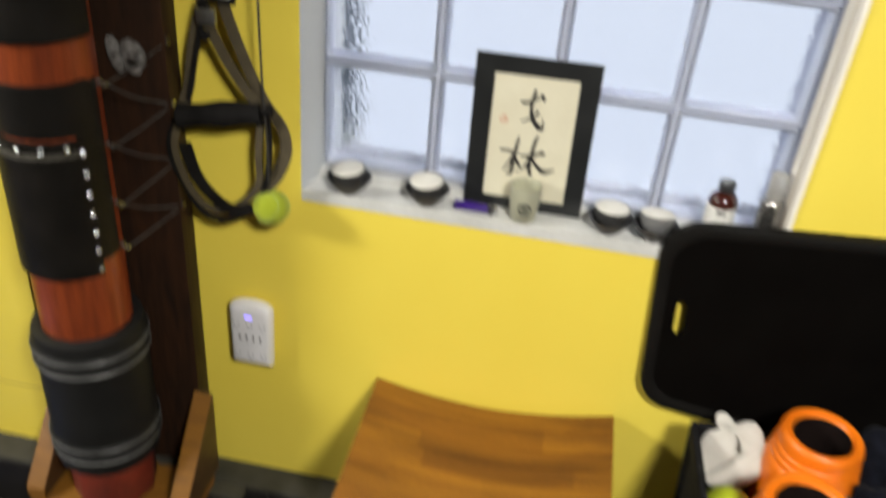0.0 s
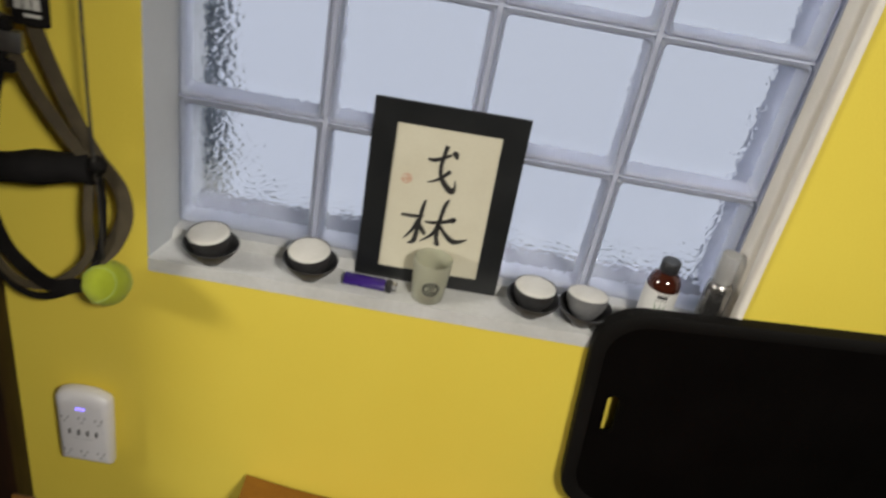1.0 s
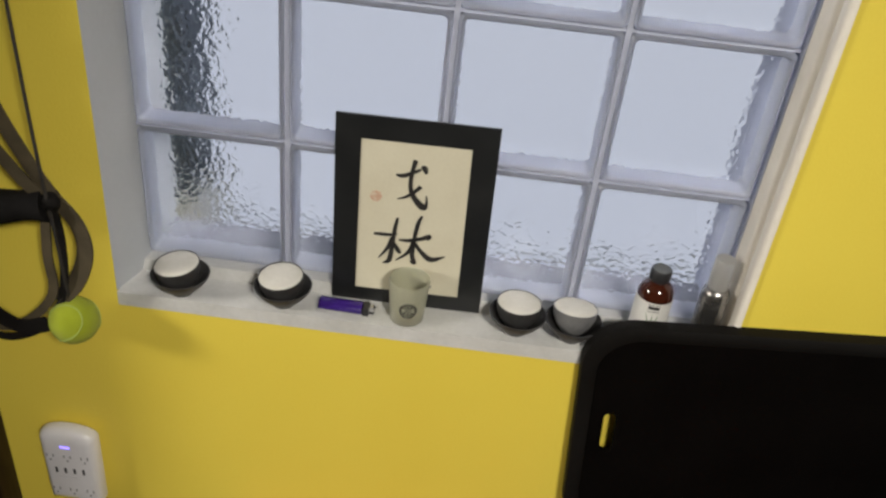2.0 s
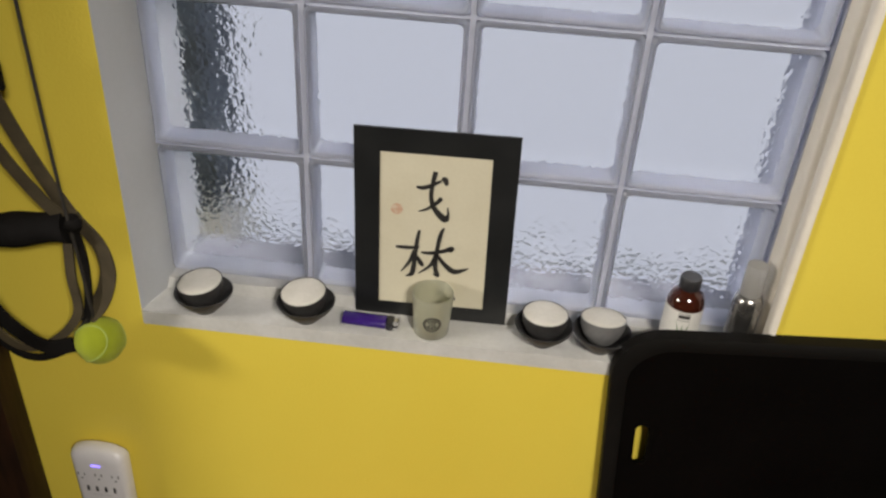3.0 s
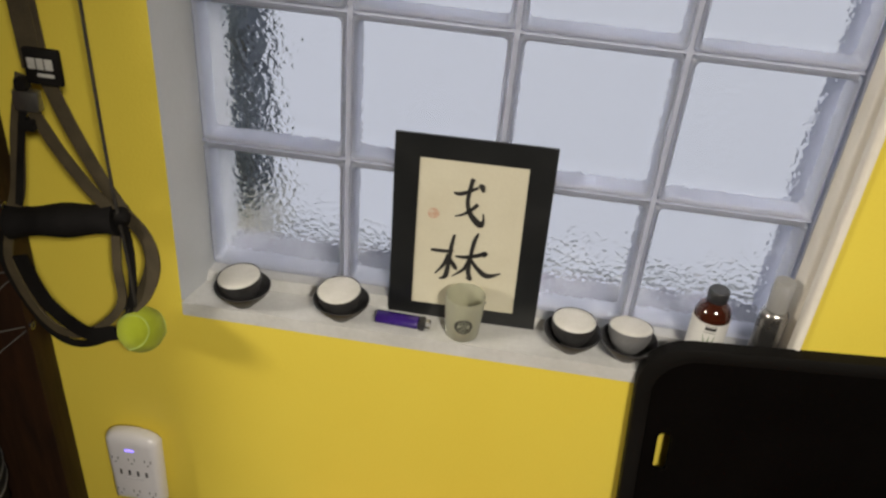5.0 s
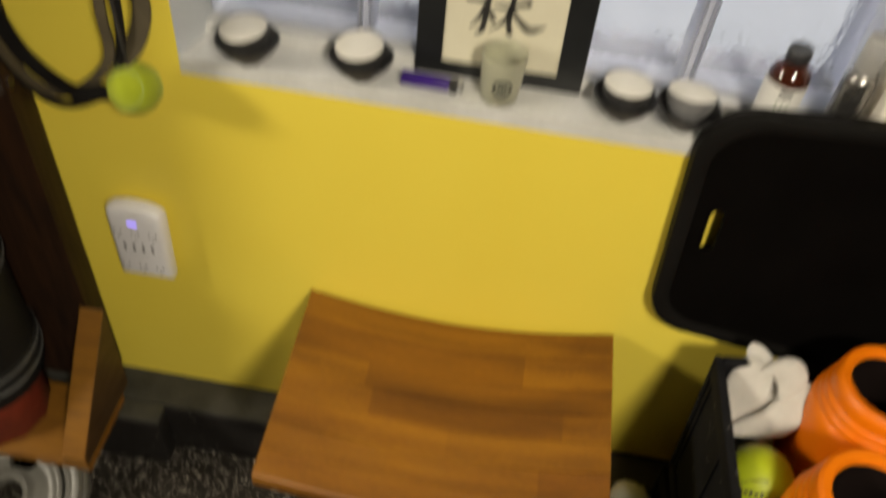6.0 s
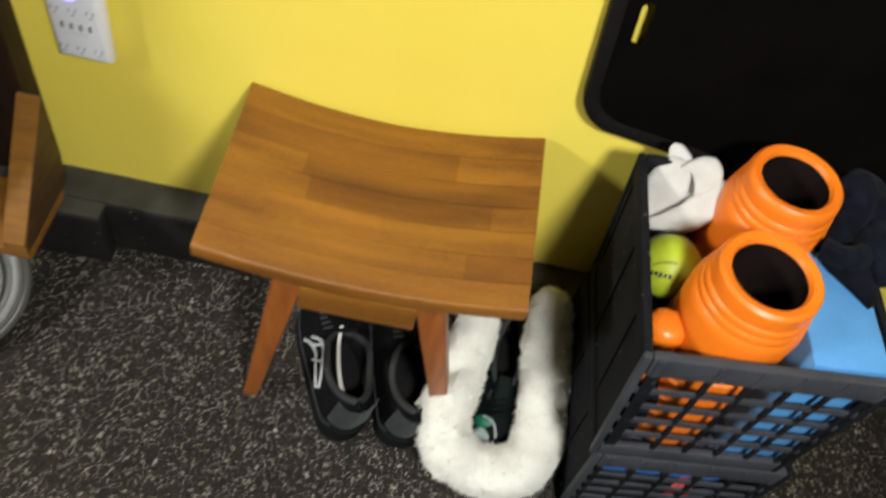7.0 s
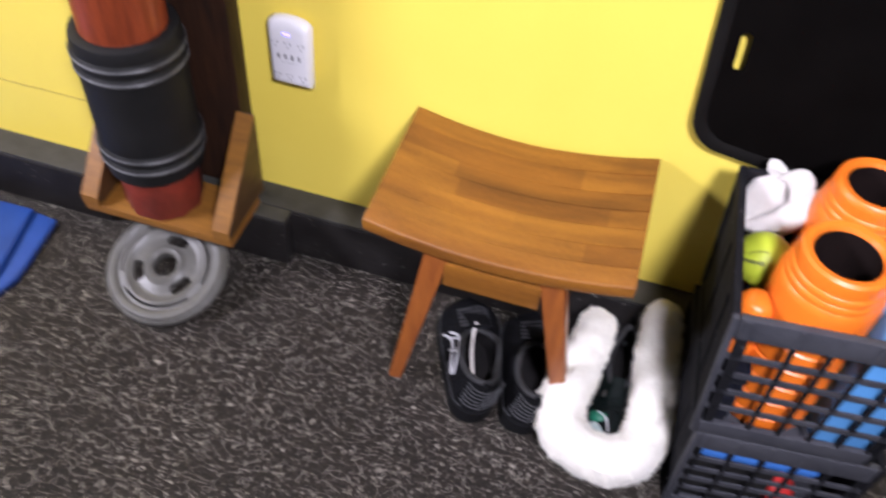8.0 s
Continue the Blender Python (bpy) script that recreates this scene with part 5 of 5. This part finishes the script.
CORNER = Matrix.Translation((0.573, -0.432, 0)) @ pose(0, 0, 0, 0, 0, YAW)
W, D = 0.33, 0.346


def crate(dx, z0, H, taper, skew, label):
    """A black crate, narrower at the foot, its left side bowed out by skew at the front: corner posts, rims, and a grid of open cells in its front."""
    ob = thing("milk_crate", CORNER @ Vector((W / 2 + dx, D / 2, z0)), YAW, label=label, category="crate", group="stacked crates")
    def put(name, mat_, R, *size, bevel=0.0):
        bm = box(*size, bevel, R)
        for v in bm.verts:
            v.co.x -= (skew * (1 - v.co.y / D) + 0.12 * skew) * min(max((0.036 - v.co.x) / 0.016, 0), 1)
            v.co.x = W / 2 + (v.co.x - W / 2) * (1 - taper * (1 - v.co.z / H))
        bm.transform(CORNER @ Matrix.Translation((dx, 0, z0)))
        part(name, bm, mat_, ob, smooth=bevel > 0)
    put("bottom", CRATE, None, 0.012, 0.012, 0.004, W - 0.012, D - 0.012, 0.012)
    for side, (ox, oy, L) in enumerate(((0, 0, W), (W, 0, D), (W, D, W), (0, D, D))):
        R = Matrix.Translation((ox, oy, 0)) @ pose(0, 0, 0, 0, 0, 90 * side)
        # front takes the lit plastic, the other sides the shaded copy
        shade = CRATE if side == 0 else CRATESHADE
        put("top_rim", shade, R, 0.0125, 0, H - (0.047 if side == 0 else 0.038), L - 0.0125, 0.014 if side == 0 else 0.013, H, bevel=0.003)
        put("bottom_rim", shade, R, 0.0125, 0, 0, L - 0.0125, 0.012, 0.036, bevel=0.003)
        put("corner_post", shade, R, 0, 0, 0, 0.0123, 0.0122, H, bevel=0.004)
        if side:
            put("side_panel", CRATESHADE, R, 0.0122, 0.005, 0.0355, L - 0.0122, 0.0085, H - 0.0375)
        xs = [0.022 + 0.0572 * k for k in range(6)]
        for x in xs if side == 0 else xs[::2]:
            put("upright_bar", CRATESHADE, R, x - 0.0044, 0.002, 0.0355, x + 0.0044, 0.0064, H - 0.0375)
            if side == 0:
                put("rim_rib", CRATE, R, x - 0.0022, -0.0018, H - 0.044, x + 0.0022, 0.0004, H - 0.003)
        for k in range(4 if side == 0 else 0):
            z = 0.036 + (H - 0.083) * (k + 1) / 5
            put("cross_bar", CRATE, R, 0.0122, 0.002, z - 0.0058, L - 0.0122, 0.0062, z + 0.0058)
    return ob


crate(0.016, 0.0, 0.271, 0.06, 0.0, "black plastic crate under another, holding blue gear")
crate(0.003, 0.275, 0.319, 0.14, 0.023, "black plastic crate holding orange rollers and balls")
Z1 = 0.275 + 0.0125


def roller(x, y, top, r, label):
    ob = thing("foam_roller", (x, y, Z1), label=label, category="foam roller", group="orange rollers in the crate")
    h = top - Z1
    k = r / 0.077
    prof = [(0.0466 * k, 0), (0.072 * k, 0), (0.0765 * k, 0.006)]
    z = 0.02
    while z < h - 0.16:
        prof += [(0.077 * k, z), (0.077 * k, z + 0.014), (0.0735 * k, z + 0.017), (0.0735 * k, z + 0.020), (0.077 * k, z + 0.023)]
        z += 0.046
    prof += [(0.0775 * k, h - 0.072), (0.0745 * k, h - 0.058), (0.0728 * k, h - 0.056), (0.0732 * k, h - 0.050), (0.0722 * k, h - 0.044), (0.0702 * k, h - 0.042), (0.0706 * k, h - 0.036), (0.0694 * k, h - 0.030),
             (0.0672 * k, h - 0.028), (0.0674 * k, h - 0.014), (0.0655 * k, h - 0.004), (0.061 * k, h), (0.0515 * k, h - 0.002), (0.0482 * k, h - 0.009)]
    part("foam", lathe(prof, (x, y, Z1), 56), ORANGE, ob, "grooved orange foam")
    part("core", lathe([(0.0482 * k, h - 0.009), (0.0474 * k, h - 0.014), (0.0466 * k, 0.001), (0.0456 * k, 0.001), (0.0458 * k, h - 0.016)], (x, y, Z1), 40), TUBE, ob, "dark hollow core")


roller(0.690, -0.321, 0.672, 0.081, "bright orange grooved hollow foam roller standing upright")
roller(0.741, -0.152, 0.673, 0.078, "bright orange grooved hollow foam roller standing upright")


def small_roller(x, y, z0, h, r):
    ob = thing("massage_roller", (x, y, z0), label="thin orange massage roller standing in the crate", category="massage roller")
    prof = [(0, 0), (r - 0.001, 0)]
    z = 0.01
    while z < h - 0.03:
        prof += [(r, z), (r, z + 0.02), (r - 0.0025, z + 0.024), (r - 0.0025, z + 0.027)]
        z += 0.031
    prof += [(r, h - 0.022), (r * 0.94, h - 0.012), (r * 0.78, h - 0.005), (r * 0.5, h - 0.001), (0, h)]
    part("body", lathe(prof, (x, y, z0), 28), ORANGE, ob)


small_roller(0.599, -0.349, 0.4385, 0.122, 0.029)


def toy_ball():
    # a softball, stitched and printed
    at = Vector((0.607, -0.240, 0.534))
    ob = thing("massage_ball", at, label="optic yellow ball with stitched seam and black print", category="ball")
    body = part("skin", ball(at, 0.047, 32, 20), BALLSKIN, ob)
    face = Vector((-0.35, -0.62, 0.70)).normalized()
    u = face.cross(Vector((0, 0, 1))).normalized() * -1
    w = u.cross(face) * -1
    dashes = [(0.0026 + 0.0010 * (k % 2), -0.42 + 0.135 * k, -0.42 + 0.055 * k, 0.046) for k in range(6)]
    for width, a, b, half in dashes:
        pts = [at + (face + u * (a + d * half) + w * (b + d * half * 0.4)).normalized() * 0.0472 for d in (-1, 0, 1)]
        part("printed_bar", tube(pts, width, flat=0.0006, side=tuple(face)), INK, body)
    for k in range(9):
        a, b = -0.40 + 0.070 * k, -0.14 + 0.085 * k - 0.004 * k * k
        for tilt in (0.9, -0.2):
            pts = [at + (face + u * (a + d * 0.045 * math.cos(tilt)) + w * (b + d * 0.045 * math.sin(tilt))).normalized() * 0.0471 for d in (0, 1)]
            part("stitch", tube(pts, 0.0009, 5), INK, body)
    return ob


toy_ball()
for y0, y1, layers, height in ((-0.302, -0.205, 6, 0.0331), (-0.408, -0.308, 4, 0.0376)):
    pad = thing("folded_cloth", (0.615, (y0 + y1) / 2, Z1), label="dark folded cloth stack inside the crate", category="cloth", group="folded cloths in the crate")
    for k in range(layers):
        part("fold", rough_up(box(0.596, y0, Z1 + k * height, 0.632, y1, Z1 + k * height + height - 0.0004, 0.012), 0.002, 60), NAVY, pad)


def white_wraps():
    """A loosely folded bundle of white cotton wraps."""
    ob = thing("cotton_wraps", (0.61, -0.15, Z1), label="loosely folded white cotton wraps heaped in the crate", category="cloth")
    core = rough_up(ball((0.632, -0.140, 0.415), 0.044, 24, 16, (0.75, 1.2, 2.4)), 0.004, 30)
    part("bundle", core, CLOTH, ob)
    c, v = Vector((0.622, -0.128, 0.560)), Vector((0.305, 0.595, -0.743))
    e1, e2 = Vector((0.89, -0.456, 0)), Vector((0.339, 0.661, 0.669))
    def pillow(name, outline, front, thick, depth):
        """A plump folded layer of cloth with a soft rounded face."""
        flat = smooth_path([Vector((a, b, 0)) for a, b in outline], 4, True)
        mid = sum(flat, Vector()) / len(flat)
        bm = bmesh.new()
        rings = []
        for k, rise in ((0.96, -depth), (1.0, -depth * 0.4), (1.0, 0.05), (0.99, 0.40), (0.965, 0.70), (0.90, 0.88), (0.70, 0.97), (0.36, 1.0), (0.05, 1.0)):
            up = rise * thick if rise > 0 else rise
            rings.append([bm.verts.new(c + e1 * (mid.x + (p.x - mid.x) * k) + e2 * (mid.y + (p.y - mid.y) * k) - v * (front + up)) for p in flat])
        for a, b in zip(rings, rings[1:]):
            for q in range(len(a)):
                bm.faces.new((a[q], a[(q + 1) % len(a)], b[(q + 1) % len(a)], b[q]))
        bm.faces.new(rings[-1])
        bm.faces.new(rings[0][::-1])
        rough_up(bm, 0.0022, 55)
        rough_up(bm, 0.0008, 170)
        part(name, bm, CLOTH, ob)
    pillow("fold", [(-0.041, -0.070), (-0.056, -0.022), (-0.060, 0.022), (-0.042, 0.047), (-0.010, 0.040), (-0.001, 0.010), (-0.004, -0.014), (-0.022, -0.042)], 0.004, 0.010, 0.02)
    pillow("fold", [(-0.040, -0.072), (-0.020, -0.044), (0.0, -0.015), (0.010, 0.010), (0.027, 0.046), (0.047, 0.050), (0.053, 0.022), (0.051, -0.014), (0.036, -0.037), (0.004, -0.056)], 0.004, 0.013, 0.02)
    pillow("fold", [(-0.028, 0.036), (-0.012, 0.062), (0.008, 0.072), (0.026, 0.062), (0.034, 0.046), (0.024, 0.022), (0.013, 0.010), (0.001, 0.027), (-0.012, 0.036)], 0.012, 0.008, 0.02)
    pillow("fold", [(-0.044, -0.040), (-0.046, 0.020), (-0.020, 0.050), (0.020, 0.050), (0.044, 0.030), (0.030, -0.020), (-0.010, -0.045)], -0.006, 0.006, 0.012)
    pillow("fold", [(-0.057, 0.058), (-0.045, 0.065), (-0.020, 0.056), (-0.018, 0.040), (-0.040, 0.036), (-0.051, 0.042)], 0.0, 0.005, 0.012)
    pillow("fold", [(-0.060, 0.018), (-0.053, 0.042), (-0.034, 0.050), (-0.018, 0.036), (-0.036, 0.006), (-0.052, -0.004)], 0.001, 0.006, 0.012)


white_wraps()


def blue_block():
    M = CORNER @ Matrix.Translation((0, 0, Z1))
    ob = thing("foam_block", CORNER @ Vector((0.24, 0.08, Z1)), YAW, label="light blue foam exercise block standing in the crate", category="foam block")
    part("block", box(0.205, 0.017, 0.001, 0.314, 0.206, 0.310, 0.008, M), LIGHTBLUE, ob)


blue_block()


def fleece_garment():
    """A navy fleece stuffed upright behind the block, one corner thrown over it."""
    ob = thing("fleece_garment", (0.845, -0.13, Z1), label="dark navy fleece garment bundled in the crate", category="clothing")
    part("body", rough_up(ball((0.842, -0.137, 0.495), 0.06, 56, 40, (1.0, 1.1, 3.3)), 0.014, 26), NAVY, ob)
    part("sleeve", rough_up(ball((0.884, -0.178, 0.600), 0.05, 40, 28, (0.85, 1.35, 0.9)), 0.009, 34), NAVY, ob, "bunched sleeve lying over the crate rim")
    corner = [(0.798, -0.226), (0.812, -0.243), (0.840, -0.271), (0.861, -0.293), (0.868, -0.289), (0.872, -0.262), (0.866, -0.200), (0.840, -0.170), (0.806, -0.190)]
    part("corner", rough_up(prism(corner, 0.5985, 0.612, "z", 0.005), 0.002, 60), NAVY, ob, "pointed corner lying on the block")
    part("fold", rough_up(tube(smooth_path([(0.800, -0.215, 0.612), (0.826, -0.228, 0.622), (0.848, -0.222, 0.618), (0.866, -0.200, 0.606)], 6), 0.017, 12), 0.004, 50), NAVY, ob)


fleece_garment()


def lower_gear():
    M = CORNER @ Matrix.Translation((0, 0, 0.0125))
    ob = thing("rolled_mat", CORNER @ Vector((0.13, 0.05, 0.0125)), YAW, label="royal blue folded vinyl mat inside the lower crate", category="mat")
    for k in range(2):
        part("fold", box(0.046, 0.011, 0.165 + k * 0.042, 0.262, 0.15, 0.165 + k * 0.042 + 0.041, 0.014, M), MIDBLUE, ob)
    case = part("storage_case", box(0.052, 0.018, 0.001, 0.20, 0.20, 0.1645, 0.006, M), RUBBER)
    tagged(case, "black storage case at the bottom of the crate", "case")
    c = CORNER @ Vector((0.235, 0.058, 0.0125 + 0.037))
    part("rubber_ball", ball(c, 0.036, 24, 16), RED)
    tagged(bpy.data.objects["rubber_ball"], "red rubber ball inside the lower crate", "ball")


lower_gear()


# ---- the black lid leaning on the wall ----
def tote_lid():
    ob = thing("tote_lid", (0.70, -0.02, 0.57), label="black plastic tote lid with rounded corners and a hand slot", category="lid")
    width, h = 0.56, 0.394
    m = Matrix.Translation((0.451, -0.028, 0.558)) @ pose(0, 0, 0, -1.2, -4.4, 0)
    outer = [(px, pz - (px * 0.077 + 0.16 * max(px - 0.07, 0)) * (1 - pz / h)) for px, pz in rounded(0, 0, width, h, 0.066, 8)]

    def inset(d):
        return [(width / 2 + (px - width / 2) * (1 - 2 * d / width), h / 2 + (pz - h / 2) * (1 - 2 * d / h)) for px, pz in outer]
    slot = rounded(0.042, 0.168, 0.060, 0.242, 0.0089, 8)

    def skin(loops):
        bm = bmesh.new()
        rings = [[bm.verts.new((px, y, pz)) for px, pz in pts] for pts, y in loops]
        for a, b in zip(rings, rings[1:] + rings[:1]):
            for k in range(len(a)):
                q = (k + 1) % len(a)
                bm.faces.new((a[k], a[q], b[q], b[k]))
        bm.transform(m)
        return bm
    part("panel", skin([(inset(0.022), 0.0), (slot, 0.0), (slot, 0.008), (inset(0.022), 0.008)]), FOAM, ob)
    part("rim", skin([(inset(0.0215), -0.0004), (inset(0.018), -0.0015), (inset(0.008), -0.004), (inset(0.001), -0.001), (outer, 0.004), (outer, 0.018), (inset(0.004), 0.018), (inset(0.0225), 0.009)]), LIDRIM, ob, "raised rounded rim")


tote_lid()

# ---- the blue mat at the far end ----
blue = thing("exercise_mat", (-1.1, -0.3, 0), label="bright blue vinyl exercise mat lying on the floor", category="mat")
part("mat_panel", prism([(-1.7, -0.19), (-0.965, -0.175), (-0.925, -0.37), (-1.0, -0.62), (-1.7, -0.8)], 0.001, 0.03, "z", 0.006), ROYAL, blue)
part("mat_edge", prism([(-0.962, -0.172), (-0.905, -0.178), (-0.885, -0.36), (-0.96, -0.64), (-0.996, -0.622), (-0.921, -0.372)], 0.001, 0.016, "z", 0.004), ROYAL, blue)
